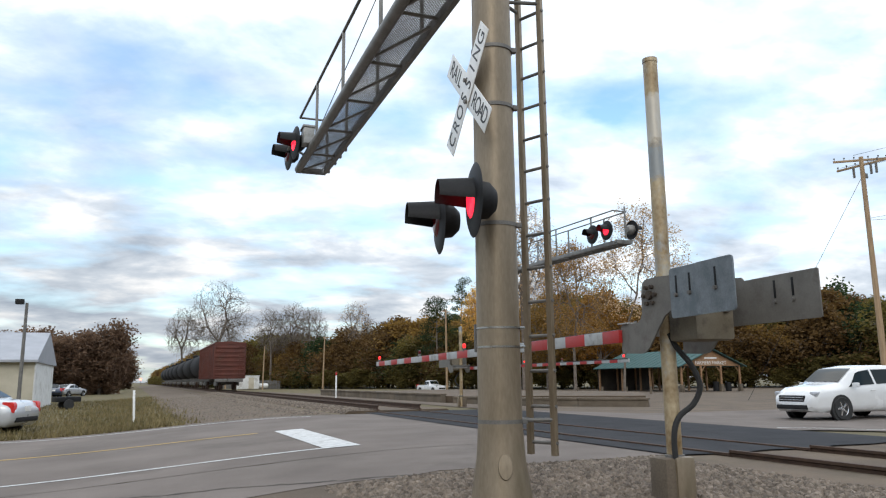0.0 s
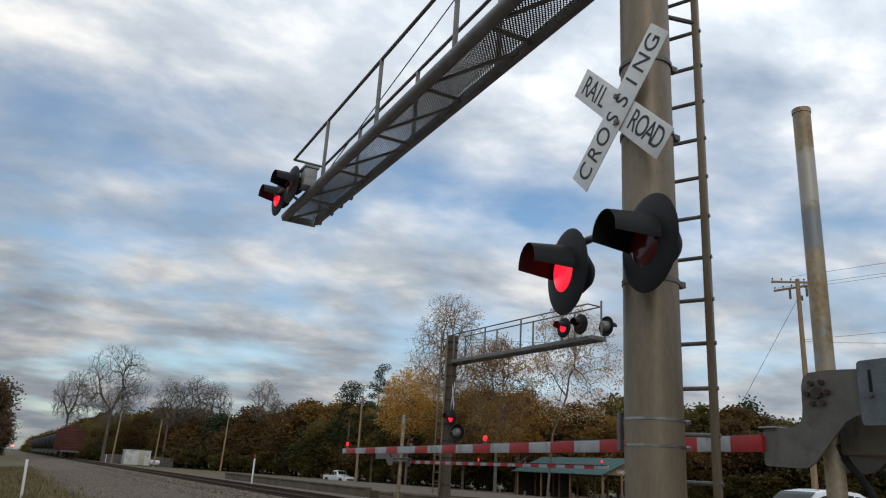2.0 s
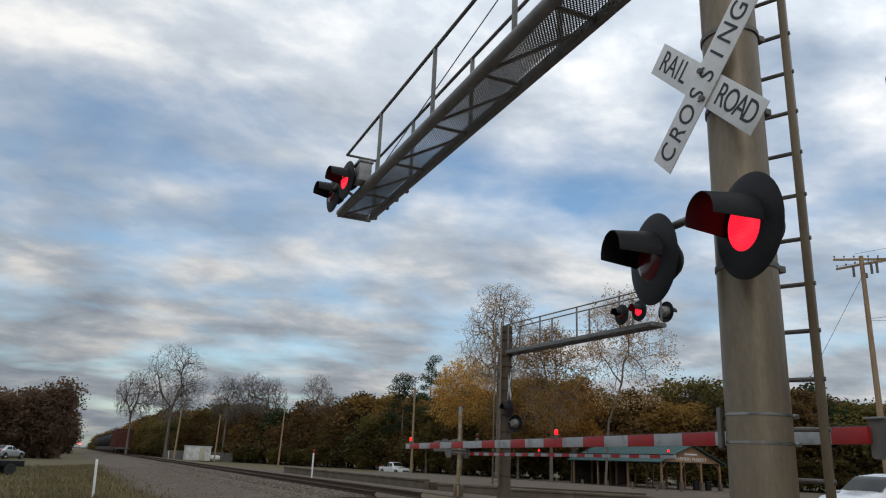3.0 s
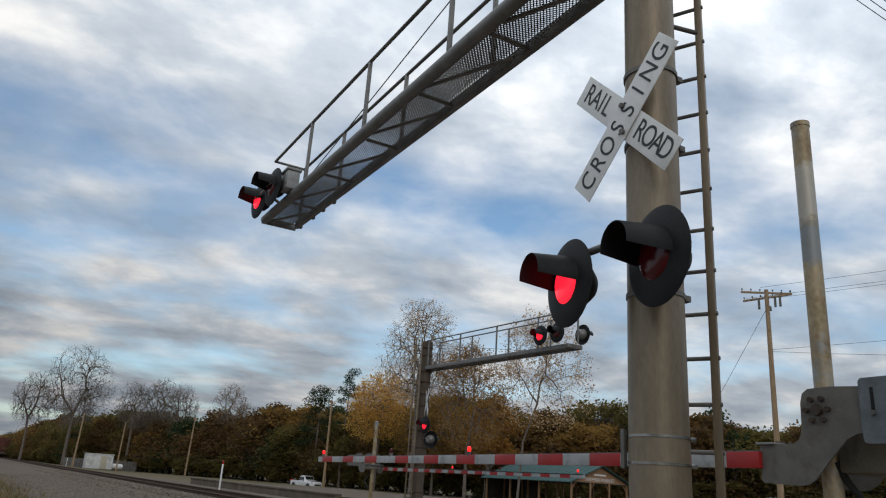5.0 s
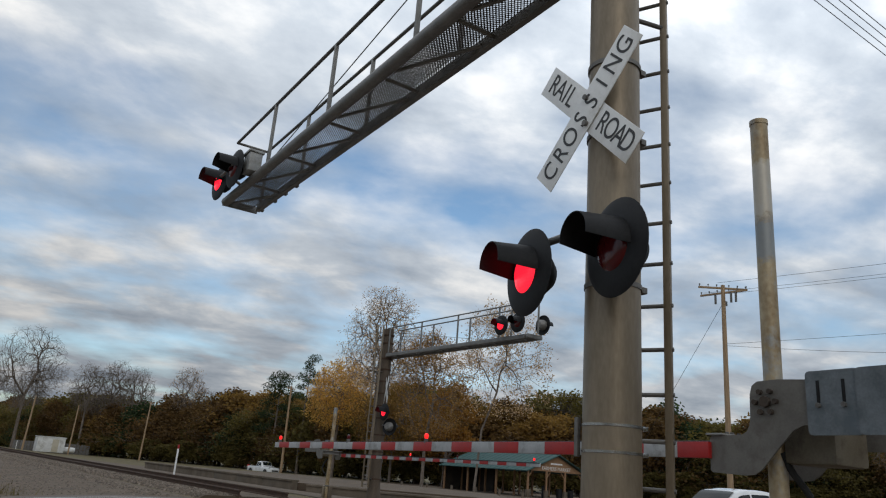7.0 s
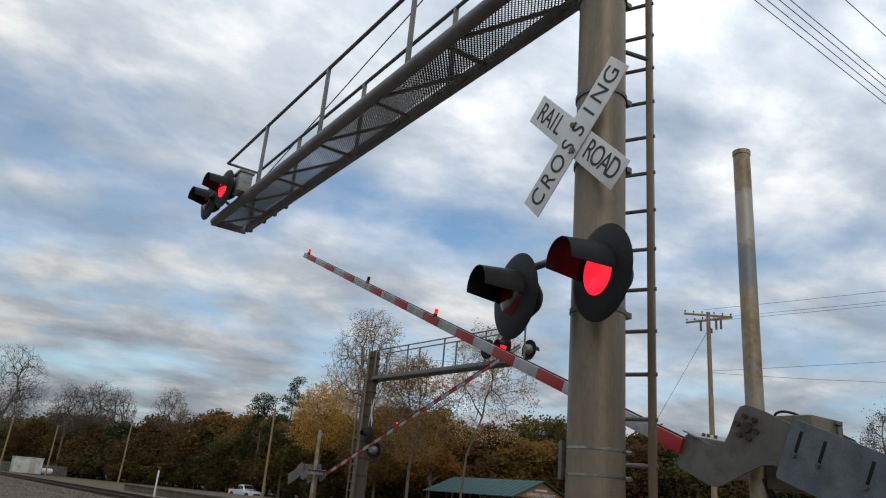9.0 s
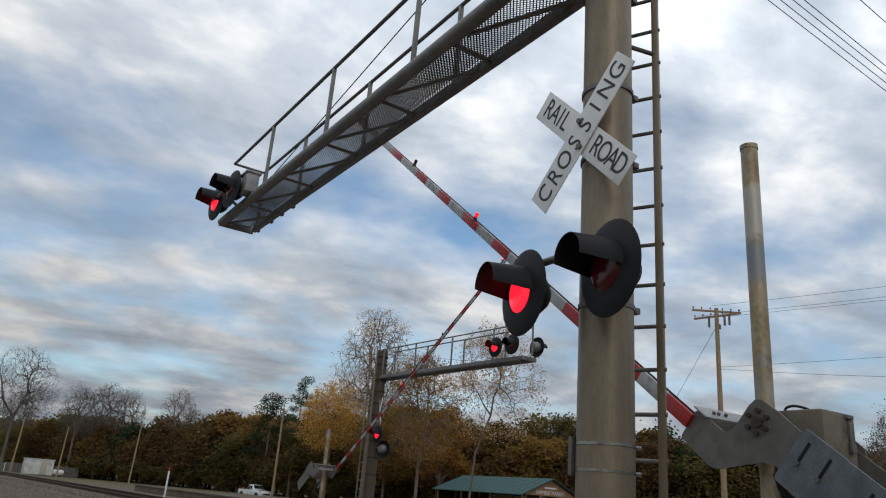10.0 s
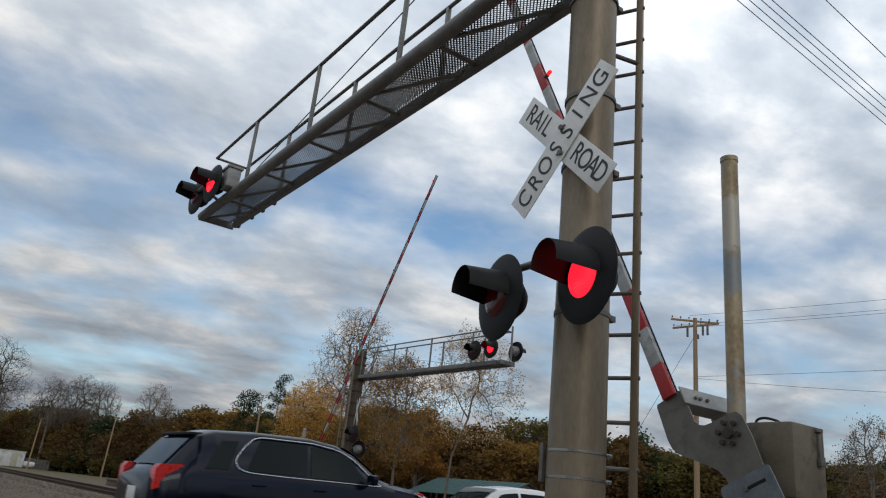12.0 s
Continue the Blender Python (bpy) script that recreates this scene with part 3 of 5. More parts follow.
NEAR = cantilever(pose(2.8, 6.3, 0.0, 0, 0, -2.3), "tall tan cantilever signal with walkway, lamps and crossbuck")
crossbuck(NEAR, pose(-0.235, 0.02, 3.655, 0, 0, 0))
bm = bmesh.new()
pipe(bm, [(-0.26, 0.455, 2.6), (-0.28, 0.44, 2.69), (-0.3, 0.36, 2.74), (-0.3, 0.1, 2.745), (-0.3, -0.2, 2.745), (-0.29, -0.32, 2.72), (-0.27, -0.36, 2.6)], 0.027, 10)
pipe(bm, [(-0.15, 0.0, 2.74), (-0.31, 0.0, 2.74)], 0.03, 10)
part("lamp_arm", bm, ALU, NEAR)
for y, z, first in ((-0.365, 2.545, 1), (0.455, 2.54, 0)):
    lamp(NEAR, pose(-0.38, y, z, 0, 0, -13 + 2.3), first, BLACK, False)
for y, first in ((7.3, 1), (8.05, 0)):
    lamp(NEAR, pose(-0.68, y, 5.42, 0, 0, 6), first)
bm = bmesh.new()
pipe(bm, [(-0.7, 7.2, 5.45), (-0.7, 8.1, 5.45)], 0.025)
tube(bm, (-0.7, 7.65, 5.45), (-0.4, 7.65, 5.3), 0.025)
part("lamp_arm", bm, ALU, NEAR)
bm = bmesh.new()
box(bm, (-0.47, 7.05, 5.46), (0.2, 0.3, 0.3), 0.02)
box(bm, (-0.47, 7.05, 5.63), (0.24, 0.34, 0.04), 0.01)
part("junction_box", bm, SADDLE, NEAR, "pale grey junction box with an overhanging lid")
for y in (6.7, 7.15, 7.6, 8.2):
    bm = bmesh.new()
    box(bm, (0.16, y, 5.19), (0.035, 0.08, 0.06), 0.008)
    part("cable_clip", bm, DARKSTEEL, NEAR)

FARSIG = cantilever(pose(13.5, 27.07, 0.05, 0, 0, 182.0), "far rusty cantilever signal with walkway and flashers", True)
for y, first in ((6.8, 0), (7.55, 1)):
    lamp(FARSIG, pose(0.35, y, 5.62, 0, 0, 180), first, ALU)
lamp(FARSIG, pose(-0.4, 7.9, 5.62, 0, 0, 0), 1, ALU)
lamp(FARSIG, pose(0.3, 0.62, 3.1, 0, 0, 180), 0)
lamp(FARSIG, pose(-0.05, 0.6, 2.6, 0, 0, 20), 1, ALU)
bm = bmesh.new()
pipe(bm, [(0.0, 0.1, 3.15), (0.15, 0.5, 3.15), (0.2, 0.6, 3.1)], 0.03)
pipe(bm, [(0.0, 0.1, 2.65), (0.05, 0.4, 2.65), (0.05, 0.46, 2.6)], 0.03)
part("lamp_arm", bm, ALU, FARSIG)
crossbuck(FARSIG, pose(0.2, 0.5, 3.9, 0, 0, -25))


def spline(knots, n=5):
    """Points along a smooth curve through the knots."""
    ks = [Vector(k) for k in knots]
    ks = [2 * ks[0] - ks[1]] + ks + [2 * ks[-1] - ks[-2]]
    out = []
    for a, b, c, d in zip(ks, ks[1:], ks[2:], ks[3:]):
        for j in range(n):
            w = j / n
            out.append(0.5 * (2 * b + (c - a) * w + (2 * a - 5 * b + 4 * c - d) * w * w + (3 * b - a - 3 * c + d) * w ** 3))
    out.append(ks[-2])
    return out


def gate(m, length, label, top=4.255, reds=None):
    g = thing("crossing_gate", m, label, "crossing gate", "gates of the crossing")
    bm = bmesh.new()
    lathe(bm, [(0.0, -0.4), (0.07, -0.4), (0.07, top - 0.04), (0.075, top - 0.04), (0.075, top), (0.0, top + 0.03)], 20)
    post = part("post", bm, POSTSTEEL, g, "tall rust-streaked tan pipe post")
    bm = bmesh.new()
    box(bm, (-0.1, 0.02, 0.12), (0.16, 0.26, 0.52), 0.04)
    part("footing", bm, CONCRETE, g, "rough concrete footing block")
    bm = bmesh.new()
    box(bm, (0.02, -0.09, 0.14), (0.2, 0.09, 0.5), 0.03)
    box(bm, (0.12, -0.02, 0.1), (0.05, 0.16, 0.44), 0.02)
    part("footing", bm, STEEL, g, "rusty steel base clamp")
    bm = bmesh.new()
    lathe(bm, [(0.072, 0.36), (0.09, 0.365), (0.09, 0.4), (0.072, 0.405)], 16)
    part("clamp_band", bm, DARKSTEEL, g)
    bm = bmesh.new()
    box(bm, (0.17, -0.28, 1.69), (0.42, 0.4, 0.54), 0.035)
    hs = part("housing", bm, BEIGE, g, "beige gate mechanism housing")
    bm = bmesh.new()
    box(bm, (0.28, -0.49, 1.8), (0.03, 0.02, 0.2), 0.005)
    box(bm, (0.28, -0.5, 1.7), (0.06, 0.03, 0.06), 0.005)
    box(bm, (0.28, -0.49, 1.93), (0.08, 0.03, 0.03), 0.005)
    part("latch", bm, DARKSTEEL, hs)
    bm = bmesh.new()
    pipe(bm, spline([(-0.02, -0.05, 1.5), (0.03, -0.1, 1.36), (0.13, -0.16, 1.2), (0.19, -0.18, 1.02), (0.14, -0.14, 0.86), (0.0, -0.1, 0.74), (-0.06, -0.09, 0.56), (-0.05, -0.09, 0.2)]), 0.026, 8)
    part("cable", bm, RUBBER, g, "black drooping cable conduit")
    bm = bmesh.new()
    pipe(bm, spline([(0.0, -0.16, 1.93), (-0.01, -0.18, 1.975), (0.0, -0.24, 1.99), (0.02, -0.32, 1.97), (0.04, -0.36, 1.94)], 4), 0.01, 6)
    part("jumper_cable", bm, RUBBER, hs)
    # moving boom; its origin is the pivot
    boom = new("boom")
    boom.parent = g
    for x in (-0.22, 0.5):
        bm = bmesh.new()
        out = [(0.07, 0.155), (0.115, 0.125), (0.135, 0.06), (0.14, -0.1), (0.15, -0.165), (0.175, -0.21), (0.22, -0.235), (0.49, -0.24), (0.51, -0.26), (0.51, -0.5), (0.49, -0.515), (0.2, -0.53), (0.12, -0.52), (0.06, -0.48), (-0.08, -0.33), (-0.2, -0.21), (-0.28, -0.175), (-0.4, -0.165), (-0.42, 0.1), (-0.38, 0.14), (-0.1, 0.16)]
        prism(bm, out, 0.016, Matrix.Translation((x, 0, 0)) @ Matrix.Rotation(radians(90), 4, "Y") @ Matrix.Rotation(radians(90), 4, "Z"))
        pl = part("arm_plate", bm, GREYPAINT, boom, "grey cranked steel arm plate")
        if x < 0:
            for k in range(7):
                bm = bmesh.new()
                a = radians(60 * k)
                r, rad = (0.085, 0.02) if k else (0, 0.042)
                tube(bm, (x - 0.0, r * math.cos(a), r * math.sin(a)), (x - 0.03, r * math.cos(a), r * math.sin(a)), rad, None, 8)
                part("bolt", bm, TIE, pl)
        spans = ((-0.33, -0.71, 0.014), (-0.69, -1.15, 0.026)) if x < 0 else ((-0.22, -1.27, 0.014),)
        for y0, y1, o in spans:
            bm = bmesh.new()
            zc, hh, rr = (-0.025, 0.22, 0.03) if x < 0 else (-0.1, 0.2, 0.012)
            rim = []
            for cy, cz, a0 in ((y0 - rr, zc + hh - rr, 0), (y1 + rr, zc + hh - rr, 90), (y1 + rr, zc - hh + rr, 180), (y0 - rr, zc - hh + rr, 270)):
                rim.extend((cy + rr * math.cos(radians(a0 + b)), cz + rr * math.sin(radians(a0 + b))) for b in (0, 30, 60, 90))
            prism(bm, rim, 0.014, Matrix.Translation((x - o - 0.007, 0, 0)) @ Matrix.Rotation(radians(90), 4, "Y") @ Matrix.Rotation(radians(90), 4, "Z"))
            pl = part("counterweight_plate", bm, GALV if x < 0 else GREYPAINT, boom, "bluish galvanised slotted plate" if x < 0 else "grey rear arm plate")
            for yy in ((-0.42, -0.6) if x < 0 and o < 0.02 else (-0.94,) if x < 0 else (-0.8, -1.0)):
                bm = bmesh.new()
                box(bm, (x - o - 0.008, yy, 0.05 if x < 0 else -0.02), (0.004, 0.024, 0.155), 0.002)
                part("slot", bm, BLACK, pl)
                bm = bmesh.new()
                zb = -0.045 if x < 0 else -0.13
                tube(bm, (x - o, yy, zb), (x - o - 0.03, yy, zb), 0.018, None, 6)
                part("bolt", bm, DARKSTEEL, pl)
    bm = bmesh.new()
    box(bm, (0.12, 0.45, -0.229), (0.74, 0.15, 0.014), 0.003)
    box(bm, (0.145, 0.38, -0.29), (0.68, 0.014, 0.13), 0.003)
    part("arm_saddle", bm, SADDLE, boom, "pale bolted cross channel")
    for bx in (-0.1, -0.04, 0.05):
        bm = bmesh.new()
        tube(bm, (bx, 0.44, -0.224), (bx, 0.44, -0.2), 0.016, None, 6)
        part("bolt", bm, DARKSTEEL, boom)
    # striped arm
    if reds is None:
        reds = [(0.55 + 0.81 * k, 0.55 + 0.81 * k + 0.4) for k in range(int((length - 0.55) / 0.81))]
    cuts, at_y = [], 0.495
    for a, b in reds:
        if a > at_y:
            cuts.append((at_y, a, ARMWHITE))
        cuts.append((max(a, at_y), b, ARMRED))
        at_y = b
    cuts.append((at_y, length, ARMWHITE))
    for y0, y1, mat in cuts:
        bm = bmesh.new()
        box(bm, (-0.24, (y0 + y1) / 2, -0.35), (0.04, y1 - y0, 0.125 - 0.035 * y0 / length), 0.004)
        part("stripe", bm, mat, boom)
    bm = bmesh.new()
    tube(bm, (-0.21, 0.5, -0.285), (-0.21, length, -0.305), 0.009, None, 6)
    part("cable", bm, RUBBER, boom)
    for f in (0.471, 0.695, 0.98):
        y = length * f
        bm = bmesh.new()
        tube(bm, (-0.24, y, -0.31), (-0.24, y, -0.255), 0.028, None, 10)
        gl = part("arm_light", bm, DARKSTEEL, boom)
        bm = bmesh.new()
        lathe(bm, [(0.0, -0.04), (0.022, -0.03), (0.026, 0.0), (0.021, 0.026), (0.0, 0.032)], 14, Matrix.Translation((-0.24, y, -0.22)))
        part("lens", bm, LENS if 0.6 < f < 0.9 else TINYLIT, gl)
    return g, boom


G1, BOOM1 = gate(pose(4.55, 6.24, 0.0, 0, 0, -3.3), 10.15, "near crossing gate with striped arm on a pipe post", 4.255, ((0.45, 0.8), (1.16, 1.58), (2.02, 2.46), (2.88, 3.31), (3.74, 4.16), (4.61, 5.06), (5.54, 5.95), (6.43, 6.86), (7.53, 7.99), (8.48, 8.94), (9.44, 9.93)))
G2, BOOM2 = gate(pose(12.4, 28.6, 0.04, 0, 0, 176.5), 12.0, "far crossing gate with long striped arm", 3.2)

def verge_grass():
    """Dry grass blades on the verge, thinning out over the gravel lane."""
    rng = random.Random(19)
    v, f = [], []
    for _ in range(16000):
        y = 24.4 + 46 * rng.random() ** 1.6
        x = min(1.3 - abs(rng.gauss(0, 4.0)) + rng.gauss(0, 0.45), 2.6)
        z = ground_z(x)
        h = rng.uniform(0.06, 0.24)
        a = rng.uniform(0, 6.28)
        w = Vector((math.cos(a), math.sin(a), 0)) * rng.uniform(0.008, 0.025)
        b = Vector((x, y, z))
        i = len(v)
        v.extend((b - w, b + w, b + Vector((rng.gauss(0, 0.06), rng.gauss(0, 0.06), h))))
        f.append((i, i + 1, i + 2))
    me = bpy.data.meshes.new("dry_grass")
    me.from_pydata(v, [], f)
    me.materials.append(GRASSBLADE)
    tagged(new("dry_grass", me), "dry yellow-brown grass blades along the verge", "grass", "", "stuff")


GRASSBLADE = material("dry_grass_blades", (0.1, 0.085, 0.028), (0.24, 0.18, 0.08), 0.9, 0, 0.6, 4, 0, None, (1, 1, 1), 0, 0.3)
verge_grass()

# ---- trees ----
LEAF_GOLD = material("golden_leaves", (0.68, 0.37, 0.07), (0.86, 0.54, 0.15), 0.7, 0, 1, 5, 0, None, (1, 1, 1), 0, 0.3)
LEAF_BROWN = material("russet_leaves", (0.1, 0.056, 0.018), (0.2, 0.115, 0.036), 0.8, 0, 0.4, 3, 0, None, (1, 1, 1), 0, 0.12)
LEAF_OLIVE = material("olive_leaves", (0.09, 0.074, 0.018), (0.185, 0.146, 0.038), 0.8, 0, 0.4, 3, 0, None, (1, 1, 1), 0, 0.12)
LEAF_GREEN = material("dark_green_needles", (0.018, 0.035, 0.012), (0.05, 0.075, 0.025), 0.8, 0, 0.5, 3, 0, None, (1, 1, 1), 0, 0.3)
LEAF_GOLD_TAN = material("amber_tan_leaves", (0.4, 0.2, 0.05), (0.6, 0.36, 0.12), 0.75, 0, 0.5, 3, 0, None, (1, 1, 1), 0, 0.3)
LEAF_TAN = material("tan_sparse_leaves", (0.44, 0.29, 0.15), (0.64, 0.45, 0.26), 0.8, 0, 0.5, 3, 0, None, (1, 1, 1), 0, 0.3)


def leafy(mat):
    """Lets light through a leaf material."""
    t = mat.node_tree
    p, out = t.nodes["Principled BSDF"], t.nodes["Material Output"]
    tr, mx = t.nodes.new("ShaderNodeBsdfTranslucent"), t.nodes.new("ShaderNodeMixShader")
    mx.inputs[0].default_value = 0.53
    t.links.new(p.inputs["Base Color"].links[0].from_socket, tr.inputs["Color"])
    t.links.new(p.outputs[0], mx.inputs[1])
    t.links.new(tr.outputs[0], mx.inputs[2])
    t.links.new(mx.outputs[0], out.inputs["Surface"])


LEAF_RUSSET = material("dull_russet_leaves", (0.14, 0.082, 0.05), (0.25, 0.155, 0.095), 0.8, 0, 0.4, 3, 0, None, (1, 1, 1), 0, 0.25)
LEAF_ORANGE = material("orange_brown_leaves", (0.2, 0.09, 0.016), (0.36, 0.18, 0.035), 0.8, 0, 0.4, 3, 0, None, (1, 1, 1), 0, 0.25)
LEAF_AMBER = material("amber_brown_leaves", (0.165, 0.09, 0.02), (0.31, 0.185, 0.045), 0.8, 0, 0.4, 3, 0, None, (1, 1, 1), 0, 0.12)
for leaf_mat in (LEAF_GOLD, LEAF_GOLD_TAN, LEAF_BROWN, LEAF_OLIVE, LEAF_GREEN, LEAF_TAN, LEAF_AMBER, LEAF_RUSSET, LEAF_ORANGE):
    leafy(leaf_mat)


def tree(label, mat, seed, h, spread, bole, kids, leaves, leaf, r0, category="tree", up=0.45, leaflvl=2, puff=0.3, vase=False, reach=1.0):
    """A tree of height h: a tapered trunk, limbs and twigs, and a crown of single leaves or leaf clumps."""
    rng = random.Random(seed)
    wv, wf, lv, lf = [], [], [], []

    def limb(a, b, ra, rb, sides):
        d = (b - a).normalized()
        u = d.orthogonal().normalized()
        w = d.cross(u)
        base = len(wv)
        for p, r in ((a, ra), (b, rb)):
            for k in range(sides):
                t = 2 * math.pi * k / sides
                wv.append(p + u * (r * math.cos(t)) + w * (r * math.sin(t)))
        for k in range(sides):
            j = (k + 1) % sides
            wf.append((base + k, base + j, base + sides + j, base + sides + k))

    def leafs(p, n, rad):
        for _ in range(n):
            c = p + Vector([min(max(rng.gauss(0, 1), -1.6), 1.6) * rad * w for w in (1, 1, 0.8)])
            a = Vector((rng.gauss(0, 1), rng.gauss(0, 1), rng.gauss(0, 1))).normalized() * leaf * rng.uniform(0.6, 1.3)
            b = a.cross(Vector((rng.gauss(0, 1), rng.gauss(0, 1), rng.gauss(0, 1)))).normalized() * leaf * rng.uniform(0.4, 0.8)
            i = len(lv)
            lv.extend((c - a, c + b * 0.9, c + a, c - b))
            lf.append((i, i + 1, i + 2, i + 3))

    def grow(p, d, length, r, lvl):
        segs = 4 if lvl == 0 else 3 if lvl < 3 else 2
        q = p
        pts = [p]
        for k in range(segs):
            bend = Vector((rng.gauss(0, 1), rng.gauss(0, 1), rng.gauss(0, 0.6))) * (0.05 if lvl == 0 else 0.1 if vase else 0.16)
            d = (d + bend + Vector((0, 0, up * 0.12 if lvl else 0))).normalized()
            n = q + d * (length / segs)
            ra, rb = r * (1 - 0.7 * k / segs), r * (1 - 0.7 * (k + 1) / segs)
            limb(q, n, ra, rb, 8 if lvl == 0 else 5 if lvl == 1 else 3)
            q = n
            pts.append(q)
        if lvl >= leaflvl and leaves:
            leafs(pts[-1], leaves, length * puff)
            leafs(pts[len(pts) // 2], max(leaves // 2, 1), length * puff)
        if lvl >= len(kids):
            return
        n = kids[lvl]
        for k in range(n):
            f = bole + (1 - bole) * (k + rng.random()) / n if lvl == 0 else 0.25 + 0.75 * (k + rng.random()) / n
            f = min(f, 0.999) * segs
            i = int(f)
            o = pts[i].lerp(pts[i + 1], f - i)
            az = 2.4 * k + rng.uniform(-0.5, 0.5)
            side = d.orthogonal().normalized()
            side.rotate(Matrix.Rotation(az, 3, d))
            nd = (side * spread + d * rng.uniform(0.5, 0.9) + Vector((0, 0, up * 0.35))).normalized()
            sc = (0.36 + 0.14 * (f / segs) if vase else 0.52 - 0.22 * (f / segs)) if lvl == 0 else 0.55
            sc *= reach if lvl == 0 else 1.0
            grow(o, nd, length * sc * rng.uniform(0.75, 1.15), r * (0.42 if lvl == 0 else 0.5), lvl + 1)

    grow(Vector((0, 0, -0.3)), Vector((0, 0, 1)), h * (0.7 if vase else 0.86), r0, 0)
    root = thing("tree" if category == "tree" else "shrub", Matrix(), label, category)
    for nm, v, f, mt in (("trunk", wv, wf, BARK), ("crown", lv, lf, mat)):
        if f:
            me = bpy.data.meshes.new(nm)
            me.from_pydata(v, [], f)
            me.materials.append(mt)
            ob = new(nm, me)
            ob.parent = root
    return root


def forked(label, mat, seed, h, width, low, twigs, leaves, leaf, tip, lean=(0, 0)):
    """A broadleaf tree of height h: limbs that part again and again until they fill a rounded, uneven crown; leaves sit at the twig ends."""
    rng = random.Random(seed)
    wv, wf, lv, lf = [], [], [], []

    def jitter(k):
        return Vector((rng.gauss(0, k), rng.gauss(0, k), rng.gauss(0, k)))

    def limb(a, b, ra, rb, sides):
        d = (b - a).normalized()
        u = d.orthogonal().normalized()
        w = d.cross(u)
        base = len(wv)
        for p, r in ((a, ra), (b, rb)):
            for k in range(sides):
                t = 2 * math.pi * k / sides
                wv.append(p + u * (r * math.cos(t)) + w * (r * math.sin(t)))
        for k in range(sides):
            j = (k + 1) % sides
            wf.append((base + k, base + j, base + sides + j, base + sides + k))

    def leafs(q):
        for _ in range(leaves):
            c = q + jitter(leaf * 2.4)
            a = jitter(1).normalized() * leaf * rng.uniform(0.6, 1.3)
            b = a.cross(jitter(1)).normalized() * leaf * rng.uniform(0.4, 0.8)
            n = len(lv)
            lv.extend((c - a, c + b * 0.9, c + a, c - b))
            lf.append((n, n + 1, n + 2, n + 3))

    def girth(n):
        return tip * n ** 0.38

    def branch(p, pts, r):
        n = len(pts)
        mid = sum(pts, Vector()) / n
        far = (mid - p).length
        q = p.lerp(mid, rng.uniform(0.36, 0.5) if n > 3 else 0.75) + jitter(0.035 * far) + Vector((0, 0, 0.03 * far))
        rq = girth(n)
        limb(p, q, r, rq, 7 if n > 60 else 4 if n > 8 else 3)
        if n <= 2:
            for e in pts:
                limb(q, e, rq, tip * 0.7, 3)
                leafs(e)
                for _ in range(3):
                    o = q.lerp(e, rng.uniform(0.2, 1.0))
                    t = o + (e - q).normalized() * rng.uniform(0.15, 0.5) + jitter(0.22)
                    limb(o, t, tip * 0.7, tip * 0.45, 3)
                    leafs(t)
            return
        spread = [max(e[k] for e in pts) - min(e[k] for e in pts) for k in range(3)]
        axis = Vector((rng.gauss(0, 1) * spread[0], rng.gauss(0, 1) * spread[1], rng.gauss(0, 0.8) * spread[2]))
        pts = sorted(pts, key=lambda e: e.dot(axis))
        cut = min(max(int(n * rng.uniform(0.3, 0.7)), 1), n - 1)
        branch(q, pts[:cut], rq)
        branch(q, pts[cut:], rq)

    # uneven crown: a few bulges on an egg shape
    bulges = [(jitter(1).normalized(), rng.uniform(-0.22, 0.22)) for _ in range(7)]
    zc, hz = h * (low + 1) / 2, h * (1 - low) / 2
    pts = []
    while len(pts) < twigs:
        d = jitter(1).normalized()
        k = 0.9 + sum(amp * max(d.dot(b), 0) ** 2 for b, amp in bulges)
        k *= rng.random() ** 0.28
        taper = 1.0 - 0.18 * d.z
        p = Vector((d.x * width / 2 * k * taper + lean[0], d.y * width / 2 * k * taper + lean[1], zc + d.z * hz * min(k, 1.0)))
        pts.append(p)
    foot, fork = Vector((0, 0, -0.3)), Vector((lean[0] * 0.25, lean[1] * 0.25, h * low * 0.9))
    limb(foot, fork, girth(twigs) * 1.35, girth(twigs), 9)
    branch(fork, pts, girth(twigs))
    root = thing("tree", Matrix(), label, "tree")
    for nm, v, f, mt in (("trunk", wv, wf, BARK), ("crown", lv, lf, mat)):
        if f:
            me = bpy.data.meshes.new(nm)
            me.from_pydata(v, [], f)
            me.materials.append(mt)
            ob = new(nm, me)
            ob.parent = root
    return root


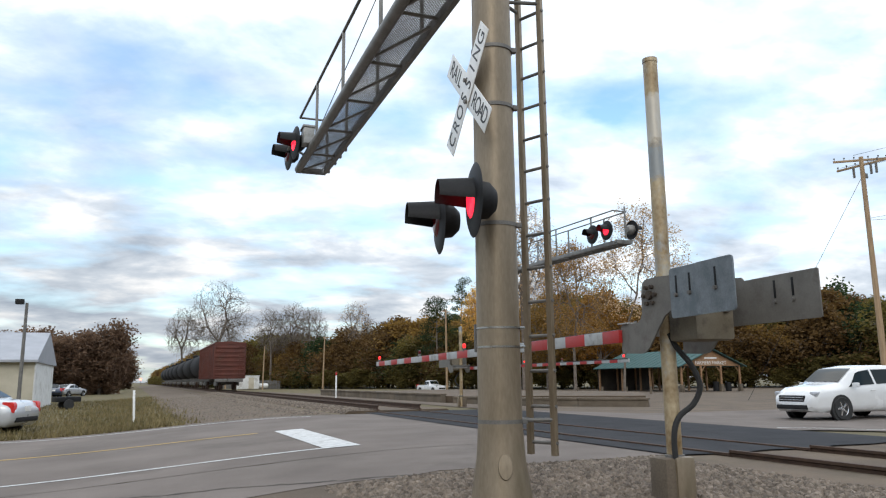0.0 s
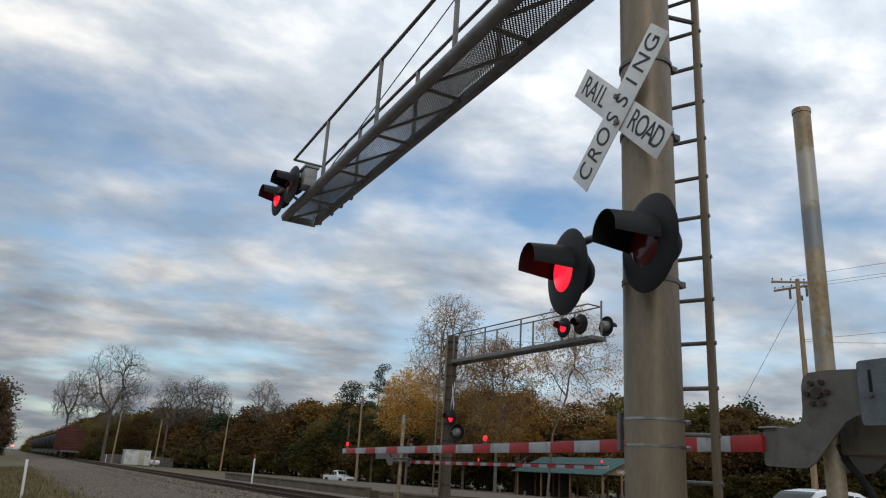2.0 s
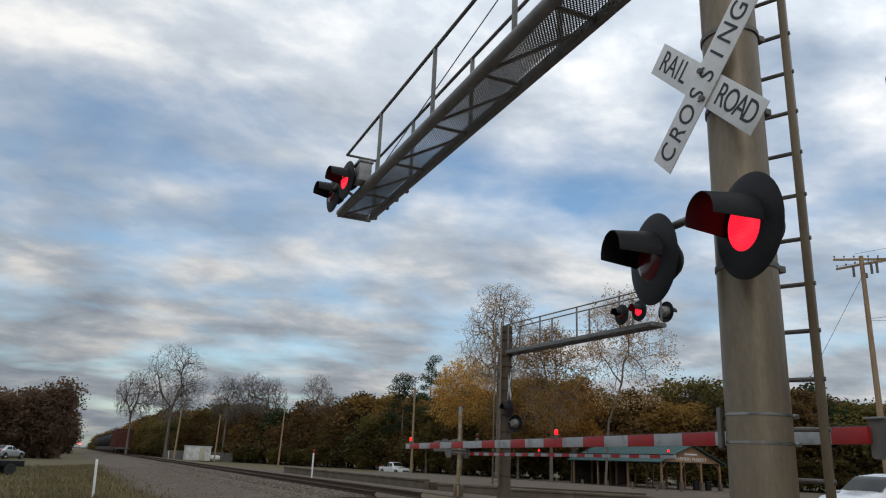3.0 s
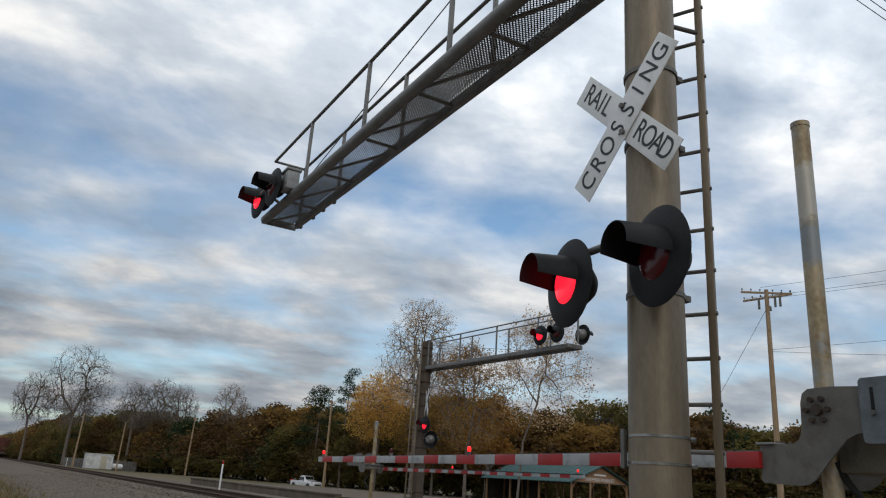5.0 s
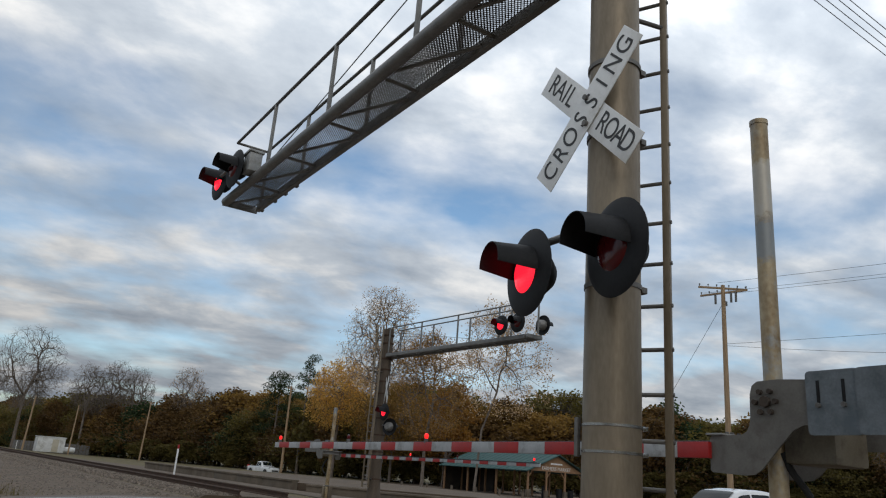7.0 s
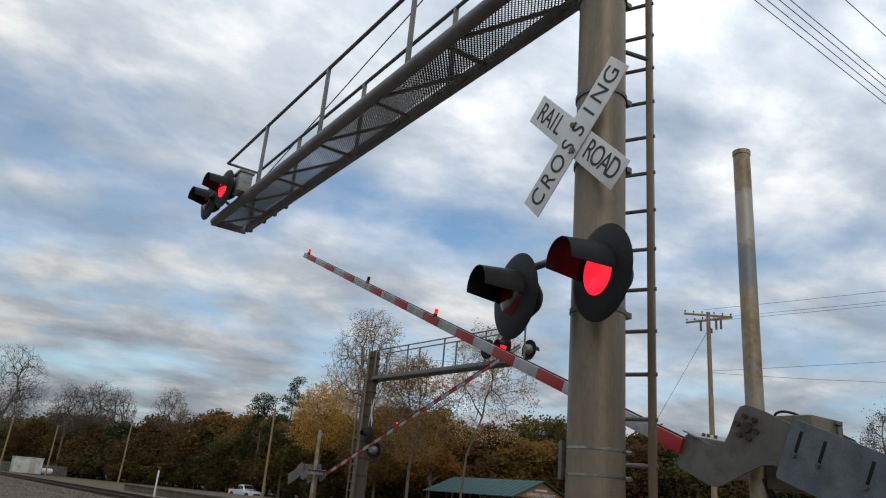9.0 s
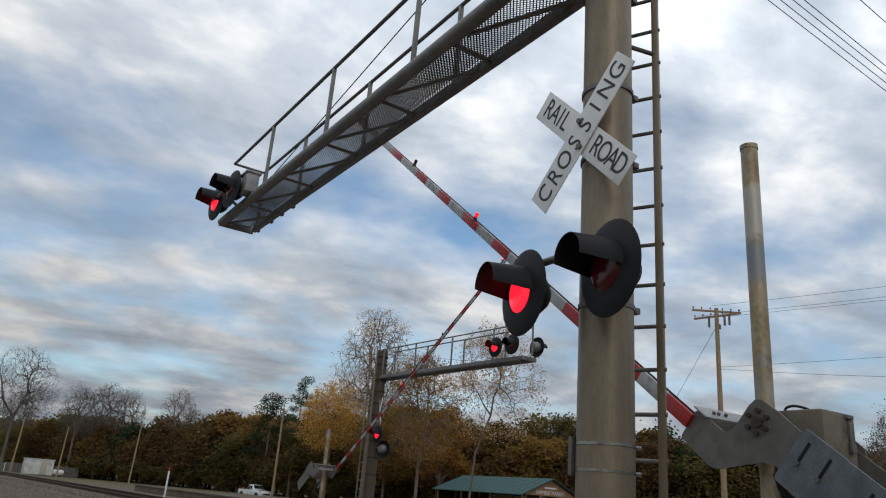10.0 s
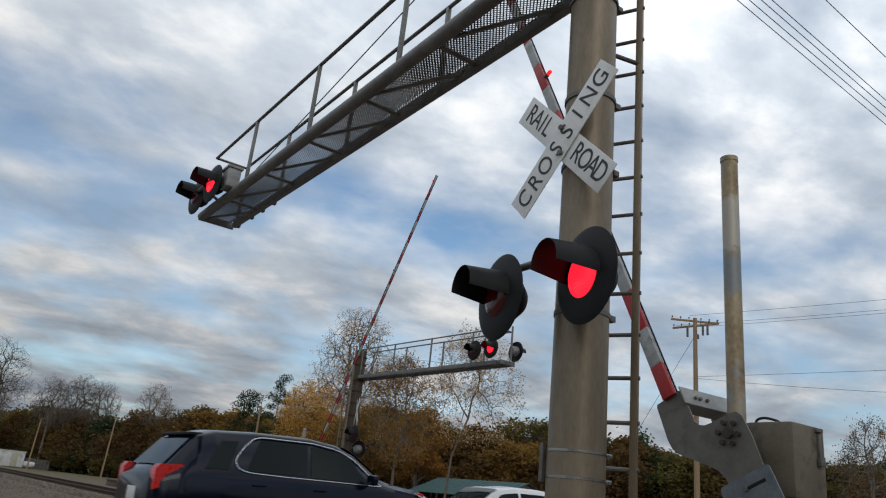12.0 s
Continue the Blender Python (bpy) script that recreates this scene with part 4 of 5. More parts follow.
def pine(label, seed, h, low, reach, clumps, lean=0.0):
    """A pine with a bare lower trunk and flat, uneven clumps of needles on short limbs."""
    rng = random.Random(seed)
    root = thing("tree", Matrix(), label, "tree")
    bm = bmesh.new()
    lv, lf = [], []
    axis = [Vector((lean * f * f + rng.gauss(0, 0.05), rng.gauss(0, 0.05), h * 0.97 * f - 0.3)) for f in (0, 0.2, 0.4, 0.6, 0.8, 1.0)]
    for k, (a, b) in enumerate(zip(axis, axis[1:])):
        tube(bm, a, b, 0.2 - 0.034 * k, 0.2 - 0.034 * (k + 1), 8)
    for k in range(clumps):
        f = min(low + (1 - low) * (k + rng.uniform(0.1, 0.9)) / clumps, 0.99)
        i = min(int(f * 5), 4)
        o = axis[i].lerp(axis[i + 1], f * 5 - i)
        az = 2.4 * k + rng.uniform(-0.6, 0.6)
        shape = (1 - f) / (1 - low)
        out = reach * (0.25 + 0.85 * math.sqrt(shape) * rng.uniform(0.55, 1.1))
        c = o + Vector((math.cos(az) * out, math.sin(az) * out, rng.uniform(0.1, 0.6)))
        tube(bm, o, c, 0.05, 0.02, 5)
        rad = rng.uniform(0.75, 1.3) * (0.55 + 0.3 * reach)
        for _ in range(int(190 * rad)):
            d = Vector((rng.gauss(0, 1), rng.gauss(0, 1), rng.gauss(0, 1))).normalized() * rad * rng.random() ** 0.4
            p = c + Vector((d.x, d.y, d.z * 0.55))
            a = Vector((rng.gauss(0, 1), rng.gauss(0, 1), rng.gauss(0.5, 1))).normalized() * rng.uniform(0.1, 0.2)
            b = a.cross(Vector((rng.gauss(0, 1), rng.gauss(0, 1), rng.gauss(0, 1)))).normalized() * 0.06
            n = len(lv)
            lv.extend((p - a, p + b, p + a, p - b))
            lf.append((n, n + 1, n + 2, n + 3))
    part("trunk", bm, BARK, root)
    me = bpy.data.meshes.new("crown")
    me.from_pydata(lv, [], lf)
    me.materials.append(LEAF_GREEN)
    new("crown", me).parent = root
    return root


def plant(proto, x, y, scale, turn=0.0, z=None, group="", wide=1.0):
    z = ground_z(x) if z is None else z
    ob = copy_thing(proto, pose(x, y, z, 0, 0, turn))
    ob.scale = (scale * wide, scale * wide, scale)
    return tagged(ob, group=group)


def put(ob, x, y, turn=0.0):
    ob.matrix_basis = pose(x, y, ground_z(x), 0, 0, turn)
    return ob


put(forked("tall bare grey tree with a rounded crown of fine twigs", LEAF_RUSSET, 3, 21.4, 13.5, 0.3, 1500, 0, 0.1, 0.0145), 15.2, 152, 20)
put(forked("tall thin tree with sparse tan leaves behind the far signal", LEAF_TAN, 8, 21.2, 9.2, 0.3, 700, 3, 0.08, 0.014), 36.9, 67.6, 10)
put(forked("slender tree with amber and tan leaves", LEAF_GOLD_TAN, 18, 15.8, 7.6, 0.3, 520, 4, 0.1, 0.012), 39.4, 62.0, 70)
put(forked("tall thin tree with sparse tan leaves and long limbs", LEAF_TAN, 15, 16.6, 7.6, 0.34, 330, 4, 0.095, 0.009, (1.3, -0.8)), 37.2, 51.4)
put(forked("tree with bright golden autumn leaves", LEAF_GOLD, 21, 14.8, 9.4, 0.36, 430, 6, 0.13, 0.014), 42.8, 86.5)
put(forked("amber autumn tree beside the far signal", LEAF_AMBER, 23, 12.2, 9.5, 0.2, 420, 6, 0.15, 0.014), 47.0, 80.0)
put(pine("dark green pine with uneven clumped needles", 5, 14.0, 0.4, 2.3, 20), 42.2, 104.3)
put(pine("slim dark green pine with a high sparse crown", 6, 16.2, 0.5, 1.3, 14, 0.5), 43.6, 98.4)
put(tree("rounded orange-brown autumn tree", LEAF_ORANGE, 31, 10.5, 0.9, 0.2, (8, 6, 5), 14, 0.2, 0.25), 51.6, 75.5)
put(forked("bare reddish tree with few leaves", LEAF_BROWN, 44, 12.6, 9.0, 0.26, 420, 1, 0.09, 0.013), 63.7, 30.2)
BARE = put(forked("bare grey tree in the tree line", LEAF_TAN, 12, 15.8, 8.6, 0.32, 1000, 0, 0.1, 0.013), 23.6, 141)
for x, y, sc, tn in ((8.6, 153.5, 1.02, 50), (27.5, 141.5, 1.07, 140), (31.0, 140.5, 1.02, 200), (18, 170, 1.0, 80), (77.3, 80.5, 0.95, 120), (39, 128, 0.82, 250)):
    plant(BARE, x, y, sc, tn)
put(forked("small pale tree with tan top leaves", LEAF_TAN, 17, 15.0, 6.4, 0.45, 330, 1, 0.11, 0.017), 36.3, 127.5)
DENSE = []
for lab, mt, sd in (("dense russet-brown autumn tree", LEAF_BROWN, 51), ("dense olive autumn tree", LEAF_OLIVE, 52), ("dense amber-brown tree of the wood edge", LEAF_AMBER, 53), ("dense dark green tree", LEAF_GREEN, 54)):
    DENSE.append(put(tree(lab, mt, sd, 9.0, 0.95, 0.04, (12, 7, 5), 12, 0.19, 0.2, "tree", 0.5, 1, 0.5), 60 + sd, 118 - sd * 0.3))
BUSH = put(tree("tangled brown roadside shrub", LEAF_OLIVE, 61, 4.0, 1.1, 0.02, (10, 6, 4), 9, 0.17, 0.08, "shrub", 0.5, 1, 0.5), 50, 100)


def wood_edge():
    rng = random.Random(77)
    line = ((12.5, 420, 9), (13, 303, 8.2), (14.5, 223, 10), (21.5, 161, 10), (33.3, 128.5, 9.2), (40.5, 116, 11.2), (46, 103, 10.2), (53, 86, 12.2), (66, 77, 12.0), (70.5, 72.5, 11.4), (78.5, 62.5, 11.2), (92, 40, 10.8), (105, 10, 10.5), (108, -40, 10))
    for (x0, y0, h0), (x1, y1, h1) in zip(line, line[1:]):
        d = math.hypot(x1 - x0, y1 - y0)
        n = max(int(d / (3.6 if y0 < 250 else 10)), 1)
        nx, ny = (y0 - y1) / d, (x1 - x0) / d
        for k in range(n):
            f = (k + rng.random() * 0.7) / n
            for row, (back, hs) in enumerate(((0, 0.8), (5.5, 1.0), (11, 1.06))):
                h = (h0 + (h1 - h0) * f) * hs * rng.uniform(0.76, 1.02)
                o = rng.uniform(-1.5, 1.5) + back
                kind = rng.choices((0, 1, 2, 3), (3, 3, 4, 0.8) if x0 < 69 else (4, 1.5, 0.8, 3))[0]
                plant(DENSE[kind], x0 + (x1 - x0) * f + nx * o, y0 + (y1 - y0) * f + ny * o, (h + 0.4) / 9.0, rng.uniform(0, 360), None, "trees of the wood edge", rng.uniform(1.15, 1.6))
            plant(BUSH, x0 + (x1 - x0) * f - nx * 3, y0 + (y1 - y0) * f - ny * 3, rng.uniform(0.5, 0.95), rng.uniform(0, 360), None, "shrubs of the wood edge", 1.7)


wood_edge()
ROUND = put(tree("broad rounded tree with dense dull brown leaves", LEAF_RUSSET, 71, 9.6, 1.5, 0.02, (24, 9, 5), 15, 0.2, 0.25, "tree", 0.3, 1, 0.4, True), -4.2, 112)
for x, y, sc, tn, w in ((-9.0, 112, 0.88, 130, 1.1), (-13, 117, 0.92, 80, 1.2), (-18, 116, 0.85, 10, 1.2), (-23, 122, 0.9, 60, 1.3), (-30, 120, 0.9, 160, 1.3), (-8, 150, 0.9, 0, 1.2), (-3, 180, 0.9, 50, 1.2), (-5, 240, 1.0, 50, 1.3)):
    plant(ROUND, x, y, sc, tn, None, "trees beside the grass field", w * 1.2)
# unseen trees added behind the viewpoint to darken reflections and low sky light
for k in range(24):
    a = radians(95 + k * 7.4)
    plant(DENSE[k % 3], 8 + 75 * math.sin(a), -5 + 62 * math.cos(a), 1.15 + 0.25 * math.sin(k * 2.3), k * 47, None, "trees behind the road", 1.7)

# ---- poles, posts and wires ----


def wire(bm, a, b, sag, r=0.012, n=14):
    pts = []
    for k in range(n + 1):
        f = k / n
        p = Vector(a).lerp(Vector(b), f)
        p.z -= sag * 4 * f * (1 - f)
        pts.append(p)
    return pipe(bm, pts, r, 5)


def utility_pole(x, y, top, r, label, arms=(), lean=0.0):
    g = thing("utility_pole", pose(x, y, ground_z(x), 0, lean, 0), label, "utility pole", "utility poles")
    z0 = ground_z(x)
    bm = bmesh.new()
    tube(bm, (0, 0, -0.5), (0, 0, top - z0), r * 1.25, r * 0.8, 12)
    part("shaft", bm, WOODPOLE, g)
    for z, turn, half in arms:
        bm = bmesh.new()
        box(bm, (0, 0, 0), (2 * half, 0.1, 0.12), 0.01, pose(0, 0, z - z0, 0, 0, turn))
        arm = part("crossarm", bm, WOODPOLE, g)
        for f in (-0.95, -0.6, -0.25, 0.25, 0.6, 0.95):
            bm = bmesh.new()
            lathe(bm, [(0.0, 0.0), (0.02, 0.0), (0.02, 0.08), (0.05, 0.1), (0.05, 0.16), (0.0, 0.18)], 8, pose(0, 0, z - z0, 0, 0, turn) @ Matrix.Translation((half * f, 0, 0.06)))
            part("insulator", bm, DARKSTEEL, arm)
    return g


UP = utility_pole(38.6, 29.3, 13.7, 0.15, "wooden utility pole with double crossarms and wires", ((13.5, 142, 1.5), (13.2, 98, 1.5)))
bm = bmesh.new()
for gx, gy in ((-0.07, 0.5), (0.07, -0.5), (0.11, -0.8)):
    bm = bmesh.new()
    tube(bm, (gx, gy, 12.85), (gx, gy, 13.5), 0.07, None, 8)
    part("cutout_switch", bm, DARKSTEEL, UP)
bm = bmesh.new()
box(bm, (0.2, 0.05, 12.9), (0.5, 0.08, 0.3), 0.02)
part("switch_gear", bm, DARKSTEEL, UP, "grey pole-top switch gear")
utility_pole(39.7, 94.5, 10.7, 0.14, "pale leaning utility pole with a short crossarm", ((10.4, 30, 0.9),), -0.5)
utility_pole(14.5, 132, 7.9, 0.12, "old leaning wooden pole beside the tracks", (), 1.5)
utility_pole(19.9, 126.4, 6.9, 0.1, "short wooden pole beside the shed", (), 1.0)
utility_pole(28.4, 119.5, 8.2, 0.11, "grey wooden pole at the wood edge", ((8.0, 0, 0.3),), 1.2)
utility_pole(44.0, -15.0, 13.8, 0.15, "wooden utility pole with double crossarms across the road", ((13.4, 20, 1.5),))
for k, (a, b, sag, lab) in enumerate((((39.9, 29.8, 13.5), (45.3, -14.5, 13.6), 0.35, "power"), ((38.6, 30.7, 13.4), (44.4, -14.8, 13.6), 0.4, "power"), ((37.3, 28.8, 13.5), (42.7, -15.5, 13.6), 0.4, "power"), ((38.6, 29.3, 10.0), (44.0, -15.0, 10.4), 0.3, "power"), ((38.6, 29.3, 9.9), (44.0, -15.0, 8.6), 1.2, "telephone"))):
    bm = bmesh.new()
    wire(bm, a, b, sag, 0.01)
    tagged(part("overhead_wire", bm, BLACK, None), "thin dark overhead %s wire" % lab, "wire", "overhead wires")
bm = bmesh.new()
wire(bm, (38.6, 29.3, 12.6), (33.0, 34.0, -0.45), 0.0, 0.012, 2)
tagged(part("guy_wire", bm, BLACK, None), "thin steel guy wire of the utility pole", "wire", "overhead wires")


def marker_post(x, y, h, red, label, lean=0.0):
    g = thing("marker_post", pose(x, y, ground_z(x), 0, lean, 0), label, "post", "white marker posts")
    bm = bmesh.new()
    box(bm, (0, 0, h / 2 - 0.1), (0.075, 0.04, h + 0.2), 0.01)
    part("post", bm, SIGNWHITE, g)
    if red:
        bm = bmesh.new()
        box(bm, (0, 0, h - 0.06), (0.079, 0.044, 0.18), 0.01)
        part("red_top", bm, ARMRED, g, "red reflective band")


marker_post(9.62, 38.2, 1.5, True, "thin white marker post with a red top by the rails")
marker_post(0.05, 28.6, 1.12, False, "thin white plastic stake at the roadside", -3)
marker_post(13.2, 128, 1.2, False, "thin white stake by the far fence")
tg = thing("track_signal", pose(4.5, 500, 0), "distant red railway signal beside the track", "railway signal")
bm = bmesh.new()
tube(bm, (0, 0, -0.5), (0, 0, 3.6), 0.08)
box(bm, (0, 0, 3.1), (0.6, 0.2, 1.2), 0.05)
part("mast", bm, BLACK, tg)
bm = bmesh.new()
lathe(bm, [(0.0, 0.0), (0.55, 0.0), (0.5, 0.1), (0.0, 0.2)], 16, Matrix.Translation((0, -0.15, 3.02)) @ Matrix.Rotation(radians(90), 4, "X"))
part("lens", bm, glow("signal_red", (1.0, 0.06, 0.03), 9.0), tg)
for x, turn in ((-70, 90), (82, 90)):
    utility_pole(x, 9.7, 12.85, 0.15, "wooden road-side utility pole with a crossarm", ((12.35, turn, 1.2),))
for y in (10.26, 10.08, 9.9, 9.74, 8.95):
    bm = bmesh.new()
    wire(bm, (-70, y, 12.5), (82, y, 12.5), 0.25, 0.01, 24)
    tagged(part("overhead_wire", bm, BLACK, None), "thin dark overhead wire along the road", "wire", "overhead wires")

# ---- platform, market and sheds ----
PLATFORM = thing("old_platform", Matrix(), "low weathered concrete freight platform beside the tracks", "platform", "", "structure")
for a, b, h in (((15.6, 38.2), (14.6, 62.0), 0.5), ((15.9, 37.4), (22.6, 29.6), 0.44)):
    d = math.hypot(b[0] - a[0], b[1] - a[1])
    n = max(int(d / 3.0), 1)
    for k in range(n):
        f = (k + 0.5) / n
        x, y = a[0] + (b[0] - a[0]) * f, a[1] + (b[1] - a[1]) * f
        bm = bmesh.new()
        m = pose(x, y, ground_z(x) + h / 2, 0, 0, math.degrees(math.atan2(b[1] - a[1], b[0] - a[0])))
        box(bm, (0, 0, -0.1), (d / n - 0.02, 0.3, h + 0.1), 0.02, m)
        box(bm, (0, 0, h / 2 - 0.05), (d / n - 0.02, 0.42, 0.1), 0.015, m)
        part("wall_block", bm, CONCRETE, PLATFORM)
bm = bmesh.new()
prism(bm, [(15.8, 38.4), (23.5, 31), (30, 40), (27, 62), (14.8, 62)], 0.35, Matrix.Translation((0, 0, -0.15)))
part("deck", bm, DIRT, PLATFORM, "dusty dirt-covered platform deck")
WALLWOOD = material("brown_gable_boards", (0.22, 0.12, 0.06), (0.34, 0.2, 0.11), 0.8, 0, 3, 40, 0.2)
ROOFGREEN = material("green_metal_roof", (0.026, 0.075, 0.072), (0.04, 0.105, 0.1), 0.75, 0.0, 1.5, 30, 0.05)
DARKWOOD = material("dark_brown_boards", (0.02, 0.016, 0.012), (0.05, 0.038, 0.028), 0.9, 0, 2, 30, 0.2)


def pavilion():
    z0 = -0.3
    g = thing("market_pavilion", pose(50.2, 55.5, z0), "open market pavilion with green metal roof and brown gable", "pavilion")
    hw, ln, ez, az = 3.6, 13.5, 2.45, 3.95
    for s in (-1, 1):
        bm = bmesh.new()
        v = [Vector((0, -0.5, az)), Vector((0, ln, az)), Vector((s * (hw + 0.4), ln, ez - 0.15)), Vector((s * (hw + 0.4), -0.5, ez - 0.15))]
        lo = [bm.verts.new(p) for p in v]
        hi = [bm.verts.new(p + Vector((0, 0, 0.06))) for p in v]
        bm.faces.new(lo)
        bm.faces.new(hi)
        for k in range(4):
            bm.faces.new((lo[k], lo[(k + 1) % 4], hi[(k + 1) % 4], hi[k]))
        bmesh.ops.recalc_face_normals(bm, faces=bm.faces)
        roof = part("roof_slope", bm, ROOFGREEN, g, "green ribbed metal roof slope", None, 0)
        for k in range(18):
            y = -0.4 + k * 0.8
            bm = bmesh.new()
            tube(bm, (0, y, az + 0.07), (s * (hw + 0.4), y, ez - 0.08), 0.025, None, 4)
            part("seam", bm, ROOFGREEN, roof)
    bm = bmesh.new()
    prism(bm, [(-hw, ez - 0.05), (hw, ez - 0.05), (0, az - 0.05)], 0.08, Matrix.Translation((0, 0, 0)) @ Matrix.Rotation(radians(90), 4, "X"))
    gable = part("gable", bm, WALLWOOD, g, "brown boarded gable with white lettering")
    letters("FARMERS MARKET", 0.46, SIGNWHITE, gable, pose(0, -0.09, ez + 0.22, 90, 0, 0))
    bm = bmesh.new()
    box(bm, (0, -0.088, ez + 0.68), (1.5, 0.006, 0.14))
    part("sign_bar", bm, SIGNWHITE, gable)
    for x in (-hw + 0.1, -1.2, 1.2, hw - 0.1):
        for y in (0.0, 4.5, 9.0, 13.0):
            bm = bmesh.new()
            box(bm, (x, y, ez / 2), (0.16, 0.16, ez), 0.01)
            post = part("post", bm, WALLWOOD, g)
            if y == 0:
                bm = bmesh.new()
                box(bm, (x, y, 0.35), (0.32, 0.32, 0.7), 0.02)
                part("footing", bm, CONCRETE, post)
                bm = bmesh.new()
                tube(bm, (x, y, ez - 0.7), (x + (0.5 if x < 0 else -0.5), y, ez - 0.1), 0.05, None, 6)
                part("knee_brace", bm, WALLWOOD, post)
    bm = bmesh.new()
    box(bm, (0, ln - 0.3, ez / 2), (2 * hw, 0.1, ez), 0.01)
    part("back_wall", bm, DARKWOOD, g)
    for x, h in ((-1.0, 1.1), (0.9, 0.9), (2.4, 0.8)):
        bm = bmesh.new()
        lathe(bm, [(0, 0), (0.28, 0), (0.3, h), (0.0, h + 0.05)], 14)
        tagged(part("litter_bin", bm, BLACK, None, "", pose(50.2 + x, 55.9, z0)), "dark round litter bin under the pavilion", "litter bin", "litter bins")
    bm = bmesh.new()
    for x in range(8):
        tube(bm, (30 + x * 2.0, 54.5 - 0.6 * x, -0.6), (30 + x * 2.0, 54.5 - 0.6 * x, 0.35), 0.1, None, 8)
    tagged(part("bollard_row", bm, CONCRETE, None), "row of short pale posts along the yard", "post", "", "stuff")


pavilion()
WHITEPAINT = material("dirty_white_paint", (0.55, 0.55, 0.54), (0.72, 0.72, 0.7), 0.6, 0, 2, 40, 0.05, (0.42, 0.4, 0.37))
CREAM = material("cream_siding", (0.42, 0.38, 0.29), (0.52, 0.47, 0.37), 0.75, 0, 1.5, 40, 0.1)
GREYROOF = material("grey_metal_roof", (0.26, 0.27, 0.3), (0.36, 0.37, 0.4), 0.5, 0.2, 1.5, 40, 0.05)


def sheds():
    g = thing("equipment_shed", pose(18.4, 134.5, -0.3), "small white equipment shed beside the railway", "shed")
    bm = bmesh.new()
    box(bm, (0, 0, 1.2), (3.9, 3.0, 2.2), 0.03)
    part("wall", bm, WHITEPAINT, g)
    bm = bmesh.new()
    box(bm, (0, 0, 2.35), (4.1, 3.2, 0.12), 0.03)
    part("roof", bm, WHITEPAINT, g)
    bm = bmesh.new()
    box(bm, (0.6, -1.52, 1.1), (0.9, 0.04, 1.9), 0.01)
    part("door", bm, CREAM, g)
    bm = bmesh.new()
    lathe(bm, [(0.0, -1.0), (0.35, -0.9), (0.45, -0.7), (0.45, 0.7), (0.35, 0.9), (0.0, 1.0)], 14, Matrix.Translation((2.7, -0.8, 0.6)) @ Matrix.Rotation(radians(90), 4, "Y"))
    tagged(part("gas_tank", bm, WHITEPAINT, None, "", pose(18.4, 134.5, -0.3)), "small white gas tank beside the shed", "gas tank")
    bm = bmesh.new()
    for k in range(22):
        box(bm, (14 + k * 0.5, 138 - k * 0.05, 0.4), (0.46, 0.04, 1.7))
    tagged(part("board_fence", bm, DARKSTEEL, None, smooth=0), "grey slatted fence round the shed", "fence", "", "stuff")
    # metal building at the field
    g = thing("metal_building", pose(-11.3, 58.0, -0.45), "low cream metal building with a grey roof", "building")
    bm = bmesh.new()
    box(bm, (0, 0, 1.45), (11.2, 11.0, 2.9), 0.02)
    part("wall", bm, CREAM, g)
    bm = bmesh.new()
    prism(bm, [(-6, 2.85), (6, 2.85), (6, 3.0), (0.0, 5.0), (-6, 3.0)], 11.6, Matrix.Translation((0, -5.8, 0)) @ Matrix.Rotation(radians(90), 4, "X") @ Matrix.Scale(-1, 4, (0, 0, 1)))
    bmesh.ops.recalc_face_normals(bm, faces=bm.faces)
    bmesh.ops.rotate(bm, verts=bm.verts, cent=(0, 0, 0), matrix=Matrix.Rotation(radians(90), 3, "Z"))
    part("roof", bm, GREYROOF, g)
    bm = bmesh.new()
    prism(bm, [(-5.6, 2.8), (5.6, 2.8), (5.6, 2.95), (0, 4.85), (-5.6, 2.95)], 0.06, Matrix.Translation((5.62, 0, 0)) @ Matrix.Rotation(radians(90), 4, "Z") @ Matrix.Rotation(radians(90), 4, "X"))
    box(bm, (5.64, 0, 1.4), (0.06, 11.1, 2.8))
    part("gable_wall", bm, WHITEPAINT, g, "white gable wall")
    g = thing("yard_light", pose(-5.9, 48.3, -0.45), "dark pole with a flood light by the building", "lamp post")
    bm = bmesh.new()
    tube(bm, (0, 0, -0.3), (0, 0, 6.1), 0.11, 0.08)
    part("pole", bm, DARKSTEEL, g)
    bm = bmesh.new()
    box(bm, (-0.35, -0.1, 6.15), (0.45, 0.35, 0.3), 0.05)
    part("lamp_head", bm, BLACK, g)


sheds()

# ---- vehicles ----
NAVY = material("dark_navy_car_paint", (0.003, 0.004, 0.014), (0.004, 0.006, 0.019), 0.12, 0.0, 2, 30, 0.0, None, (1, 1, 1), 0.05, 0.0, 0.3)
CARWHITE = material("white_car_paint", (0.6, 0.605, 0.61), (0.66, 0.665, 0.67), 0.25, 0.0, 2, 30, 0.0, None, (1, 1, 1), 1.0)
CARSILVER = material("silver_car_paint", (0.45, 0.46, 0.48), (0.52, 0.53, 0.55), 0.3, 0.3, 2, 30, 0.0, None, (1, 1, 1), 1.0)
CARBLUE = material("dark_blue_car_paint", (0.02, 0.03, 0.06), (0.03, 0.045, 0.08), 0.3, 0.0, 2, 30, 0.0, None, (1, 1, 1), 1.0)
GLASSDARK = glass("tinted_car_glass", (0.008, 0.013, 0.013), 0.03, 1.28)
CHROME = material("chrome_trim", (0.62, 0.63, 0.65), (0.75, 0.76, 0.78), 0.15, 0.9, 4, 40, 0.0)
